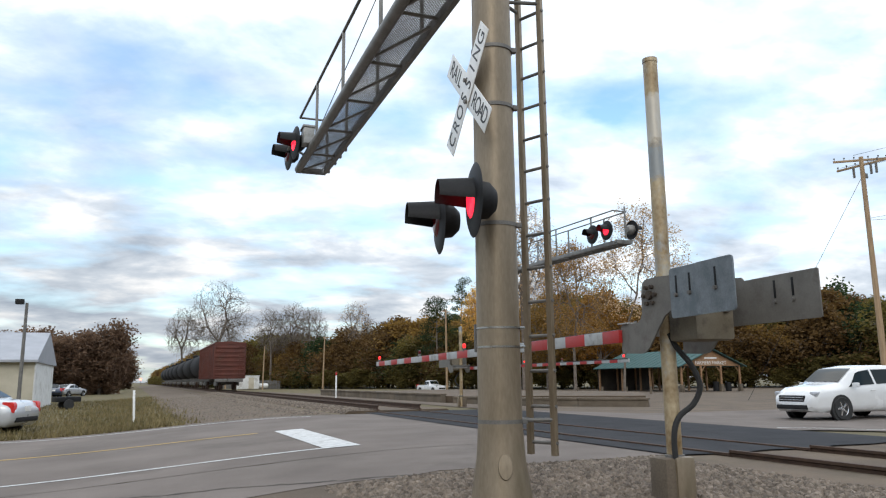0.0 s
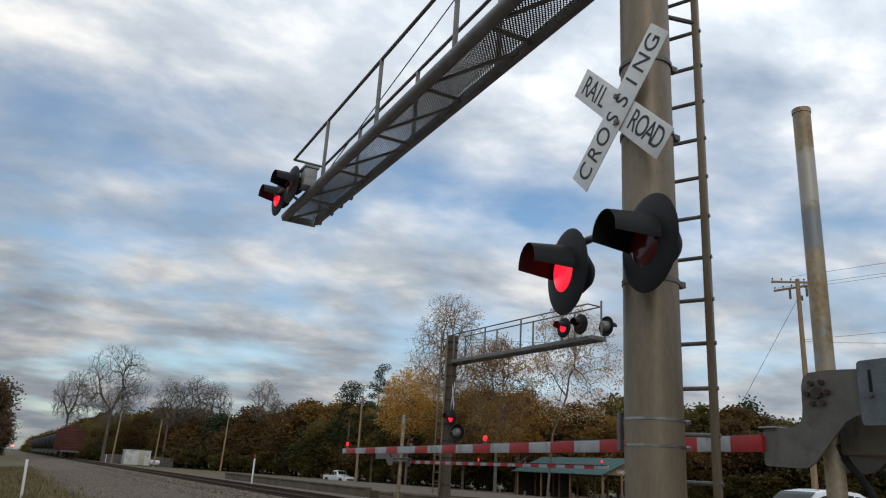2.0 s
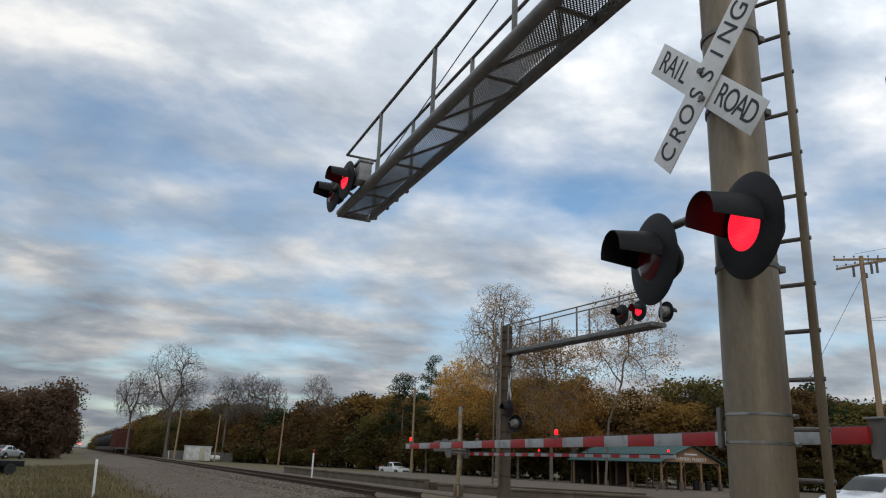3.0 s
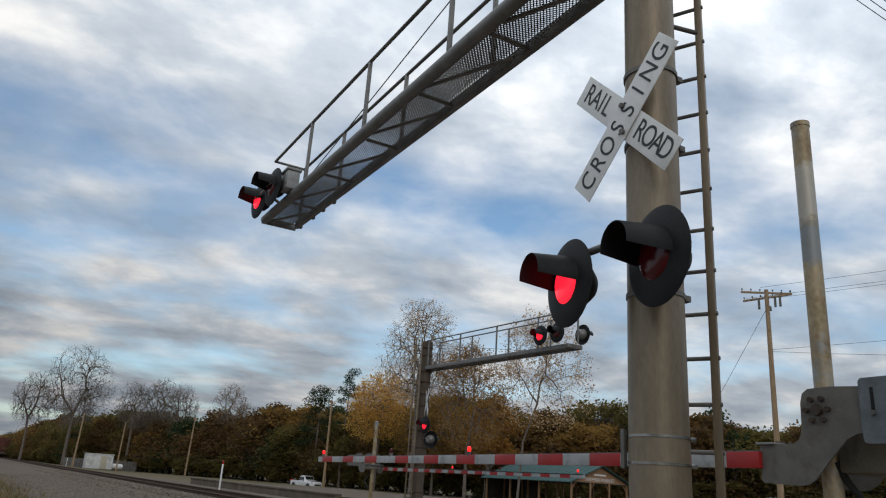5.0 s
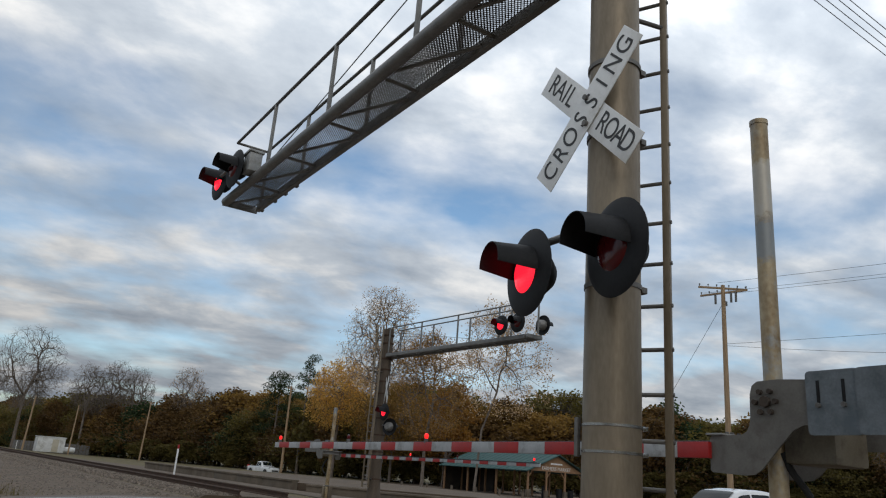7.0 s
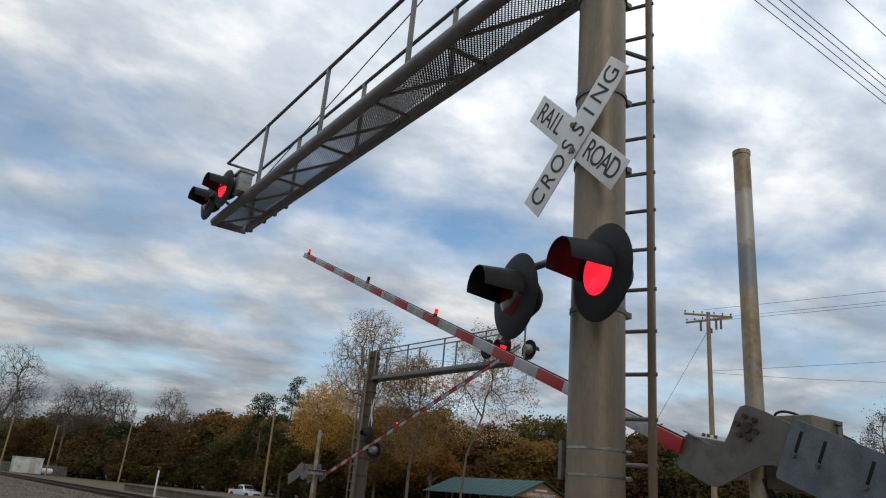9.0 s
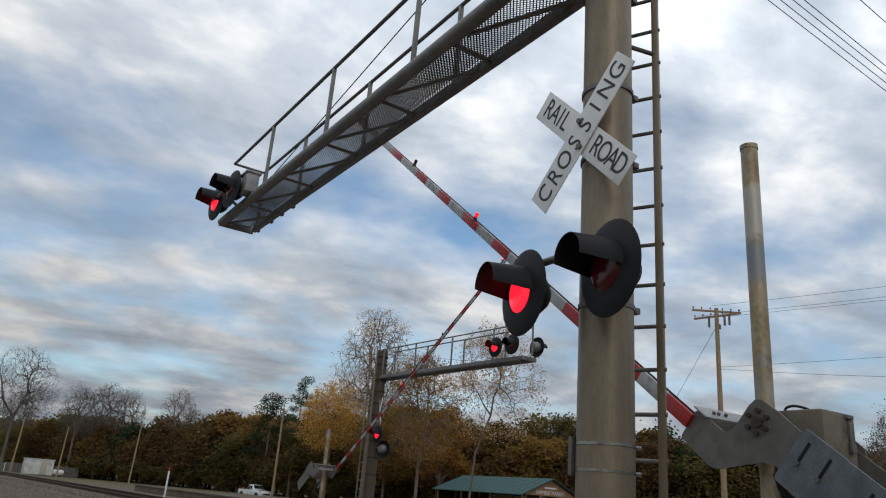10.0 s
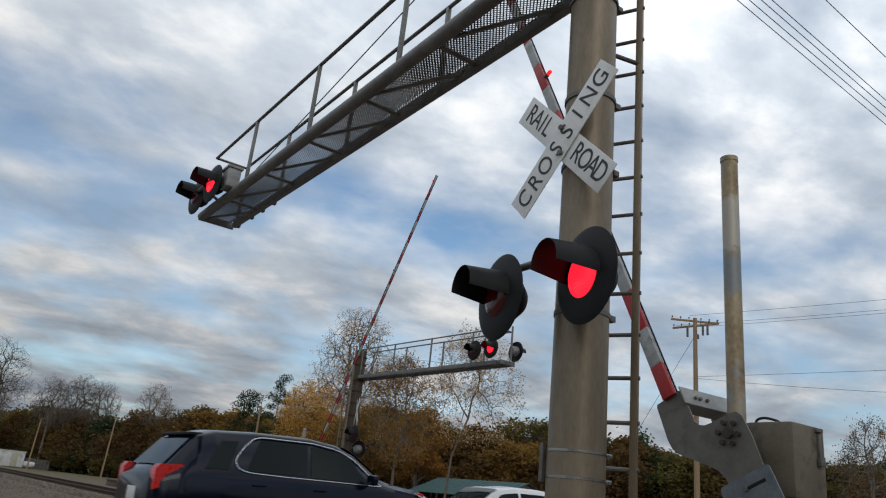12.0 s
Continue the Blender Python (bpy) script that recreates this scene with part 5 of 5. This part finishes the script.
TAIL = material("red_tail_lamp", (0.5, 0.012, 0.012), (0.62, 0.025, 0.018), 0.3, 0, 12, 60, 0.05, None, (1, 1, 1), 0.15)
HEADLAMP = material("clear_head_lamp", (0.3, 0.31, 0.33), (0.55, 0.56, 0.58), 0.1, 0.3, 14, 60, 0.05, None, (1, 1, 1), 1.0)
HEADBULB = glow("lit_head_lamp_bulb", (1.0, 0.93, 0.8), 1.6)

SUV_TOP = ((0, 0.98), (0.012, 1.05), (0.03, 1.12), (0.08, 1.36), (0.13, 1.57), (0.17, 1.64), (0.3, 1.68), (0.48, 1.67), (0.57, 1.61), (0.63, 1.5), (0.74, 1.13), (0.78, 1.09), (0.9, 1.0), (0.955, 0.9), (0.985, 0.76), (1, 0.6))
SUV_BELT = ((0, 0.88), (0.03, 1.0), (0.08, 1.07), (0.3, 1.05), (0.6, 0.99), (0.74, 0.97), (0.9, 0.9), (0.955, 0.82), (0.985, 0.7), (1, 0.56))
SUV_HALF = ((0, 0.74), (0.02, 0.84), (0.07, 0.9), (0.2, 0.92), (0.75, 0.92), (0.88, 0.9), (0.95, 0.83), (0.985, 0.72), (1, 0.62))
SUV_ROOF = ((0, 0.7), (0.03, 0.72), (0.1, 0.68), (0.17, 0.66), (0.5, 0.66), (0.63, 0.68), (0.74, 0.74), (0.9, 0.74), (0.985, 0.62), (1, 0.52))
SEDAN_TOP = ((0, 0.75), (0.02, 0.95), (0.05, 1.02), (0.17, 1.08), (0.3, 1.4), (0.4, 1.46), (0.52, 1.43), (0.66, 1.05), (0.72, 1.0), (0.9, 0.88), (0.97, 0.74), (1, 0.55))
SEDAN_BELT = ((0, 0.7), (0.03, 0.86), (0.17, 0.98), (0.3, 0.98), (0.66, 0.93), (0.9, 0.8), (0.97, 0.68), (1, 0.5))
PICKUP_TOP = ((0, 1.1), (0.02, 1.14), (0.38, 1.14), (0.395, 1.2), (0.41, 1.72), (0.5, 1.78), (0.58, 1.72), (0.66, 1.22), (0.7, 1.16), (0.95, 1.06), (0.985, 0.95), (1, 0.7))
PICKUP_BELT = ((0, 1.05), (0.02, 1.08), (0.4, 1.08), (0.66, 1.06), (0.95, 0.98), (0.985, 0.88), (1, 0.65))


def along(table, f):
    for (a, u), (b, v) in zip(table, table[1:]):
        if f <= b:
            return u + (v - u) * (f - a) / (b - a)
    return table[-1][1]


def vehicle(name, m, label, category, paint, length, tops, belts, glass_spans, wheels, chrome=False, rear_window=(0.035, 0.135), windscreen=(0.735, 0.60), wheel_r=0.355, scale=1.0):
    g = thing(name, m, label, category)
    L = length
    fs = sorted({round(f, 4) for f in steps(0, 1, 1 / 44)} | {a for a, _ in tops})
    bm = bmesh.new()
    rings = []
    for f in fs:
        x = (f - 0.5) * L
        hb, ht, zb, zt = along(SUV_HALF, f), along(SUV_ROOF, f), along(belts, f), along(tops, f)
        zl = 0.24 + 0.16 * max(0, 1 - f / 0.04) + 0.08 * max(0, (f - 0.95) / 0.05)
        half = [(0.0, zl), (hb * 0.88, zl), (hb * 0.975, zl + 0.1), (hb, zl + 0.3 * (zb - zl)), (hb * 0.995, zb - 0.1 * (zb - zl)), (hb * 0.965, zb), (ht + 0.03, zt - 0.05), (ht * 0.93, zt - 0.008), (ht * 0.55, zt + 0.012), (0.0, zt + 0.018)]
        ring = [bm.verts.new((x, y, z)) for y, z in half] + [bm.verts.new((x, -y, z)) for y, z in half[-2:0:-1]]
        rings.append(ring)
    n = len(rings[0])
    for p, q in zip(rings, rings[1:]):
        for k in range(n):
            bm.faces.new((p[k], p[(k + 1) % n], q[(k + 1) % n], q[k]))
    bm.faces.new(rings[0])
    bm.faces.new(rings[-1])
    bmesh.ops.recalc_face_normals(bm, faces=bm.faces)
    body = part("body", bm, paint, g, "", None, 50)

    def flank(f, v, s, out=0.008):
        hb, ht, zb, zt = along(SUV_HALF, f), along(SUV_ROOF, f), along(belts, f), along(tops, f)
        b, t = Vector(((f - 0.5) * L, hb * 0.965, zb)), Vector(((f - 0.5) * L, ht + 0.03, zt - 0.05))
        p = b.lerp(t, v)
        p.y += out
        p.z += out * 0.3
        p.y *= s
        return p

    for s in (1, -1):
        for quad in glass_spans:
            bm = bmesh.new()
            (a0, v0), (b0, _), (b1, v1), (a1, _) = quad
            nu, nv = 10, 5
            grid = []
            for j in range(nv + 1):
                w = j / nv
                grid.append([bm.verts.new(flank((a0 + (a1 - a0) * w) + ((b0 + (b1 - b0) * w) - (a0 + (a1 - a0) * w)) * i / nu, v0 + (v1 - v0) * w, s)) for i in range(nu + 1)])
            for j in range(nv):
                for i in range(nu):
                    bm.faces.new((grid[j][i], grid[j][i + 1], grid[j + 1][i + 1], grid[j + 1][i]))
            part("side_window", bm, GLASSDARK, g, "dark tinted side window")
        if chrome and s > 0:
            bm = bmesh.new()
            box(bm, ((0.115 - 0.5) * L, 0, along(tops, 0.115) + 0.01), (0.2, 1.2, 0.04), 0.016, None)
            part("roof_spoiler", bm, BLACK, body, "black roof spoiler over the rear window")
        if chrome:
            knots = [(0.226, 0.36), (0.25, 0.1), (0.34, 0.04), (0.5, 0.03), (0.62, 0.03), (0.7, 0.03), (0.722, 0.1), (0.7, 0.5), (0.66, 0.8), (0.6, 0.92), (0.5, 0.95), (0.38, 0.96), (0.3, 0.95), (0.265, 0.8)]
            line = []
            for k in range(len(knots)):
                a, b, c, d = (Vector(knots[(k + o) % len(knots)]) for o in (-1, 0, 1, 2))
                for w in (0, 0.25, 0.5, 0.75):
                    line.append(0.5 * (2 * b + (c - a) * w + (2 * a - 5 * b + 4 * c - d) * w * w + (3 * b - a - 3 * c + d) * w ** 3))
            line.append(line[0])
            bm = bmesh.new()
            pipe(bm, [flank(f, v, s, 0.012) for f, v in line], 0.009, 6)
            part("chrome_trim", bm, CHROME, g, "bright chrome window surround")
        bm = bmesh.new()
        mf = glass_spans[-1][1][0] - 0.03
        box(bm, (0, 0, 0), (0.1, 0.22, 0.15), 0.04, Matrix.Translation(((mf - 0.5) * L, s * 1.03, along(belts, mf) + 0.09)))
        part("mirror", bm, paint, g)
        for f in (0.3, 0.5):
            bm = bmesh.new()
            box(bm, (0, 0, 0), (0.2, 0.03, 0.03), 0.01, Matrix.Translation(((f - 0.5) * L, s * 0.925, along(belts, f) - 0.12)))
            part("door_handle", bm, paint, body)
        bm = bmesh.new()
        zt = along(belts, 0.04)
        wedge = [(0.0, -0.2), (0.24, -0.1), (0.36, 0.1), (0.34, 0.13), (0.05, 0.12), (0.0, 0.06)]
        prism(bm, wedge, 0.2, Matrix.Translation((-0.5 * L + 0.02, s * 0.73 + 0.1, zt)) @ Matrix.Rotation(radians(90), 4, "X"))
        part("tail_lamp", bm, TAIL, g, "red wrap-round tail lamp")
        bm = bmesh.new()
        if chrome:
            # swept lamp that wraps round the front corner and narrows to the rear
            grid = []
            for i in range(11):
                w = i / 10
                f = 0.865 + 0.115 * w
                hb, ht, zb, zt = along(SUV_HALF, f), along(SUV_ROOF, f), along(belts, f), along(tops, f)
                low = Vector((hb * 0.995, zb - (0.02 + 0.18 * w) * (zb - 0.26), 0))
                mid = Vector((hb * 0.965, zb, 0))
                top = mid.lerp(Vector((ht + 0.03, zt - 0.05, 0)), 0.45 + 0.4 * w)
                grid.append([bm.verts.new(((f - 0.5) * L + 0.006, s * (p.x + 0.014), p.y + 0.006)) for p in (low, low.lerp(mid, 0.5), mid, mid.lerp(top, 0.5), top)])
            for p, q in zip(grid, grid[1:]):
                for j in range(4):
                    bm.faces.new((p[j], p[j + 1], q[j + 1], q[j]))
            lamp = part("headlight", bm, HEADLAMP, g, "clear swept-back head lamp")
            f = 0.955
            at = Matrix.Translation(((f - 0.5) * L, s * (along(SUV_HALF, f) * 0.975 + 0.012), along(belts, f) - 0.03))
            bm = bmesh.new()
            bmesh.ops.create_uvsphere(bm, u_segments=12, v_segments=8, radius=0.03, matrix=at)
            part("bulb", bm, HEADBULB, lamp, "lit white bulb")
            bm = bmesh.new()
            f = 0.885
            box(bm, (0, 0, 0), (0.12, 0.03, 0.05), 0.012, Matrix.Translation(((f - 0.5) * L, s * (along(SUV_HALF, f) * 0.965 + 0.008), along(belts, f) + 0.01)) @ Matrix.Rotation(radians(14), 4, "Y"))
            part("side_marker", bm, TAIL, lamp, "red side marker")
        else:
            box(bm, ((0.94 - 0.5) * L, s * 0.7, along(belts, 0.95) - 0.03), (0.3, 0.24, 0.15), 0.04)
            part("headlight", bm, HEADLAMP, g)
    for (f0, f1), lab in ((windscreen, "windscreen"), (rear_window, "rear_window")):
        bm = bmesh.new()
        grid = []
        for j in range(7):
            f = f0 + (f1 - f0) * j / 6
            ht, zt = along(SUV_ROOF, f), along(tops, f)
            grid.append([bm.verts.new(((f - 0.5) * L, ht * 0.9 * u, zt + 0.03 + 0.008 * (1 - abs(u)))) for u in (-1, -0.6, -0.2, 0.2, 0.6, 1)])
        for p, q in zip(grid, grid[1:]):
            for i in range(5):
                bm.faces.new((p[i], p[i + 1], q[i + 1], q[i]))
        part(lab, bm, GLASSDARK, g)
    bm = bmesh.new()
    box(bm, (0.5 * L - 0.04, 0, 0.66), (0.1, 1.0, 0.2), 0.03)
    box(bm, (0.5 * L - 0.02, 0, 0.4), (0.1, 1.2, 0.14), 0.03)
    part("grille", bm, BLACK, g)
    for z in (0.62, 0.7):
        bm = bmesh.new()
        box(bm, (0.5 * L + 0.012, 0, z), (0.02, 0.95, 0.02), 0.004)
        part("grille_bar", bm, CHROME, g)
    bm = bmesh.new()
    box(bm, (-0.5 * L + 0.0, 0, 0.78), (0.03, 0.34, 0.17), 0.008)
    part("number_plate", bm, SIGNWHITE, g)
    bm = bmesh.new()
    box(bm, (-0.5 * L + 0.04, 0, 0.45), (0.1, 1.4, 0.16), 0.04)
    part("rear_bumper", bm, BLACK, g)
    for f in wheels:
        for s in (1, -1):
            c = Matrix.Translation(((f - 0.5) * L, s * 0.8, wheel_r)) @ Matrix.Rotation(radians(-90 * s), 4, "X")
            bm = bmesh.new()
            lathe(bm, [(0.0, 0.13), (wheel_r * 1.2, 0.13), (wheel_r * 1.2, 0.05), (0.0, 0.05)], 28, c)
            part("wheel_arch", bm, RUBBER, body)
            bm = bmesh.new()
            r = wheel_r
            lathe(bm, [(r * 0.64, 0.15), (r * 0.93, 0.16), (r, 0.12), (r, -0.06), (r * 0.9, -0.1)], 28, c)
            wheel = part("wheel", bm, RUBBER, g, "black tyre with alloy rim")
            bm = bmesh.new()
            lathe(bm, [(r * 0.66, 0.15), (r * 0.62, 0.13), (r * 0.6, 0.06), (0.0, 0.06)], 28, c)
            for k in range(5):
                box(bm, (r * 0.33, 0, 0.12), (r * 0.62, 0.06, 0.03), 0.008, c @ Matrix.Rotation(radians(72 * k), 4, "Z"))
            lathe(bm, [(0.06, 0.1), (0.06, 0.145), (0.0, 0.15)], 12, c)
            part("rim", bm, CHROME, wheel)
    return g


SUV_GLASS = ((( 0.125, 0.12), (0.235, 0.12), (0.25, 0.84), (0.19, 0.84)), ((0.255, 0.1), (0.45, 0.1), (0.46, 0.86), (0.268, 0.86)), ((0.47, 0.1), (0.70, 0.1), (0.60, 0.86), (0.478, 0.86)))
DARK_TOP = ((0, 1.0), (0.01, 1.06), (0.03, 1.14), (0.07, 1.36), (0.1, 1.52), (0.115, 1.585), (0.17, 1.655), (0.3, 1.68), (0.48, 1.67), (0.57, 1.61), (0.63, 1.5), (0.74, 1.15), (0.78, 1.1), (0.9, 1.02), (0.955, 0.92), (0.985, 0.76), (1, 0.6))
DARK_BELT = ((0, 0.92), (0.03, 1.04), (0.08, 1.09), (0.3, 1.09), (0.6, 1.05), (0.74, 1.04), (0.9, 0.94), (0.955, 0.84), (0.985, 0.7), (1, 0.56))
DARK_GLASS = (((0.135, 0.12), (0.205, 0.12), (0.235, 0.84), (0.185, 0.84)), ((0.258, 0.1), (0.455, 0.08), (0.462, 0.9), (0.305, 0.9)), ((0.468, 0.08), (0.7, 0.08), (0.612, 0.87), (0.475, 0.9)))
DARKSUV = vehicle("dark_suv", pose(0, 15.55, 0), "shiny dark navy sport utility car with chrome window trim", "car", NAVY, 4.77, DARK_TOP, DARK_BELT, DARK_GLASS, (0.19, 0.79), True, (0.028, 0.098))
DARKSUV.scale = (1.1, 1.08, 1.1)
WHITECAR = vehicle("white_suv", pose(21.6, 18.1, -0.27, 0, 0, 178), "white sport utility car waiting beyond the tracks", "car", CARWHITE, 4.89, SUV_TOP, SUV_BELT, SUV_GLASS, (0.185, 0.78))
SEDAN_GLASS = (((0.2, 0.1), (0.44, 0.1), (0.44, 0.85), (0.31, 0.85)), ((0.455, 0.1), (0.63, 0.1), (0.545, 0.85), (0.455, 0.85)))
vehicle("silver_sedan", pose(-5.3, 28.5, -0.45, 0, 0, 160), "silver sedan parked on the grass", "car", CARSILVER, 4.7, SEDAN_TOP, SEDAN_BELT, SEDAN_GLASS, (0.2, 0.8), False, (0.18, 0.29), (0.655, 0.535), 0.33)
vehicle("blue_sedan", pose(-8.6, 97.0, -0.45, 0, 0, 100), "dark blue sedan parked by the building", "car", CARBLUE, 4.7, SEDAN_TOP, SEDAN_BELT, SEDAN_GLASS, (0.2, 0.8), False, (0.18, 0.29), (0.655, 0.535), 0.33)
vehicle("grey_sedan", pose(-7.0, 100.0, -0.45, 0, 0, 60), "pale grey sedan parked by the building", "car", CARSILVER, 4.7, SEDAN_TOP, SEDAN_BELT, SEDAN_GLASS, (0.2, 0.8), False, (0.18, 0.29), (0.655, 0.535), 0.33)
PICKUP_GLASS = (((0.42, 0.1), (0.5, 0.1), (0.5, 0.86), (0.42, 0.86)), ((0.51, 0.1), (0.645, 0.1), (0.585, 0.86), (0.51, 0.86)))
vehicle("pickup_truck", pose(39.2, 99.0, -0.8, 0, 0, -80), "white pickup truck parked behind the platform", "pickup", CARWHITE, 5.6, PICKUP_TOP, PICKUP_BELT, PICKUP_GLASS, (0.2, 0.82), False, (0.398, 0.409), (0.655, 0.59), 0.38)
g = thing("utility_trailer", pose(-3.7, 51.0, -0.45, 0, 0, 20), "small black utility trailer on the grass", "trailer")
bm = bmesh.new()
box(bm, (0, 0, 0.6), (1.4, 1.0, 0.3), 0.03)
part("bed", bm, BLACK, g)
for s in (-1, 1):
    bm = bmesh.new()
    lathe(bm, [(0.0, -0.08), (0.28, -0.08), (0.3, 0.0), (0.28, 0.08), (0.0, 0.08)], 18, Matrix.Translation((0, s * 0.55, 0.3)) @ Matrix.Rotation(radians(90), 4, "X"))
    part("wheel", bm, RUBBER, g)

# ---- train ----
BOXRED = material("oxide_red_wagon_paint", (0.075, 0.02, 0.013), (0.13, 0.036, 0.023), 0.75, 0, 1.2, 30, 0.1, (0.1, 0.04, 0.025))
TANKBLACK = material("black_tank_paint", (0.012, 0.012, 0.013), (0.028, 0.028, 0.03), 0.8, 0, 1, 30, 0.05, (0.035, 0.03, 0.026), (1, 1, 1), 0, 0, 0.2)
TRAIN = []


def bogies(g, ys):
    for y in ys:
        bm = bmesh.new()
        for s in (-1, 1):
            box(bm, (s * 1.0, y, 0.62), (0.18, 2.3, 0.35), 0.05)
        box(bm, (0, y, 0.7), (2.0, 0.4, 0.3), 0.04)
        bogie = part("bogie", bm, DARKSTEEL, g)
        for dy in (-0.88, 0.88):
            for s in (-1, 1):
                bm = bmesh.new()
                lathe(bm, [(0.0, -0.06), (0.42, -0.06), (0.42, 0.05), (0.46, 0.06), (0.46, 0.09), (0.0, 0.09)], 22, Matrix.Translation((s * 0.75, y + dy, 0.43)) @ Matrix.Rotation(radians(-90 * s), 4, "Y"))
                part("wheel", bm, RUST, bogie)


def boxcar():
    g = thing("boxcar", Matrix(), "oxide-red boxcar at the tail of the train", "railway wagon", "wagons of the train")
    bm = bmesh.new()
    box(bm, (0, 8, 2.75), (2.9, 15.6, 3.3), 0.05)
    body = part("body", bm, BOXRED, g)
    for k in range(7):
        bm = bmesh.new()
        box(bm, (0, 0.17, 1.5 + k * 0.42), (2.7, 0.1, 0.16), 0.04)
        part("end_rib", bm, BOXRED, body)
    for s in (-1, 1):
        for k in range(14):
            bm = bmesh.new()
            box(bm, (s * 1.52, 0.7 + k * 1.12, 2.75), (0.08, 0.12, 3.2), 0.02)
            part("side_post", bm, BOXRED, body)
        bm = bmesh.new()
        for z in range(8):
            tube(bm, (s * 1.1 - 0.22, 0.05, 1.3 + z * 0.4), (s * 1.1 + 0.22, 0.05, 1.3 + z * 0.4), 0.02, None, 6)
        for dx in (-0.22, 0.22):
            tube(bm, (s * 1.1 + dx, 0.05, 1.1), (s * 1.1 + dx, 0.05, 4.3), 0.02, None, 6)
        part("end_ladder", bm, BOXRED, body)
    bm = bmesh.new()
    prism(bm, [(-1.55, 4.35), (1.55, 4.35), (1.4, 4.5), (0, 4.62), (-1.4, 4.5)], 15.7, Matrix.Translation((0, 15.85, 0)) @ Matrix.Rotation(radians(90), 4, "X"))
    part("roof", bm, BOXRED, g)
    bm = bmesh.new()
    box(bm, (0, -0.3, 0.95), (0.3, 0.9, 0.3), 0.05)
    box(bm, (0, 0.3, 0.95), (2.6, 0.3, 0.3), 0.03)
    part("coupler", bm, DARKSTEEL, g)
    bogies(g, (2.2, 13.8))
    return g


def tank_wagon():
    g = thing("tank_wagon", Matrix(), "black cylindrical tank wagon of the train", "railway wagon", "wagons of the train")
    bm = bmesh.new()
    lathe(bm, [(0.0, 0.6), (0.8, 0.7), (1.3, 1.0), (1.5, 1.5), (1.5, 13.5), (1.3, 14.0), (0.8, 14.3), (0.0, 14.4)], 28, Matrix.Translation((0, 0, 2.75)) @ Matrix.Rotation(radians(-90), 4, "X"))
    part("tank", bm, TANKBLACK, g)
    bm = bmesh.new()
    lathe(bm, [(0.5, 0.0), (0.5, 0.45), (0.0, 0.5)], 18, Matrix.Translation((0, 7.5, 4.15)))
    part("dome", bm, TANKBLACK, g)
    bm = bmesh.new()
    box(bm, (0, 7.5, 1.05), (0.6, 15.4, 0.35), 0.03)
    box(bm, (0, 0.4, 1.2), (2.6, 0.7, 0.12), 0.02)
    box(bm, (0, 14.6, 1.2), (2.6, 0.7, 0.12), 0.02)
    part("underframe", bm, DARKSTEEL, g)
    bogies(g, (2.0, 13.0))
    return g


TRAIN.append((boxcar(), 0.0))
TW = tank_wagon()
TRAIN.append((TW, 16.6))
for k in range(1, 8):
    TRAIN.append((copy_thing(TW, Matrix()), 16.6 + 16.0 * k))


def motions():
    # flashers: the added shutter hides the ever-glowing lens to imitate it off, or drops back into the housing
    turns = (0.13, 0.93, 1.66, 2.45, 3.25, 4.02, 4.76, 5.45, 6.25, 7.05, 7.82, 8.58, 9.25, 10.1, 10.92, 11.53)
    for shutter, first, late in FLASH:
        lit = bool(first)
        rows = [(0, pose(0.06 if lit else 0.0, 0, 0))]
        for t in turns:
            t = 5.53 if late and t == 5.45 else t
            rows.append((t - 0.034, pose(0.06 if lit else 0.0, 0, 0)))
            lit = not lit
            rows.append((t, pose(0.06 if lit else 0.0, 0, 0)))
        rows.append((12, pose(0.06 if lit else 0.0, 0, 0)))
        walk(shutter, rows)
    near = ((0, 0), (7.3, 0), (7.7, 3.5), (8.2, 11), (8.8, 20.5), (9.0, 22.9), (9.5, 31.1), (10, 38.6), (10.5, 45.8), (11, 52.5), (11.5, 58.6), (12, 64.6))
    walk(BOOM1, [(t, pose(0.0, -0.08, 1.85, a - 0.3, 0, 0)) for t, a in near])
    far = ((0, 0), (7.6, 0), (8.2, 6), (9, 18), (9.5, 25.5), (10, 32.2), (10.5, 38), (11, 44.8), (11.5, 51.4), (12, 57.4))
    walk(BOOM2, [(t, pose(0.0, -0.08, 1.85, a * 0.965, 0, 0)) for t, a in far])

    for wagon, ahead in TRAIN:
        walk(wagon, [(t, pose(TRACK_X, 73 + 29.0 * t + ahead, 0.27)) for t in (0, 3, 6, 9, 12)])
    # the dark car comes along the near lane and over the crossing
    rows = ((0, -66, -0.43, 0), (6, -31, -0.43, 0), (9, -13.5, -0.43, 0), (10, -7.2, -0.42, -1), (10.5, -4.2, -0.3, -2.5), (11, -1.4, -0.12, -4), (11.5, 1.65, 0.0, -3.5), (12, 5.3, 0.09, -2.5))
    walk(DARKSUV, [(t, pose(x, 14.9, z, 0, tilt, 0)) for t, x, z, tilt in rows])
    # the white car waits and sets off when the gates rise
    rows = ((0, 21.6, -0.27), (9.6, 21.6, -0.27), (10.2, 21.1, -0.27), (10.7, 19.6, -0.25), (11.2, 17.5, -0.2), (11.6, 15.4, -0.08), (12, 12.8, 0.03))
    walk(WHITECAR, [(t, pose(x, 18.1, z, 0, 0, 178)) for t, x, z in rows])


motions()
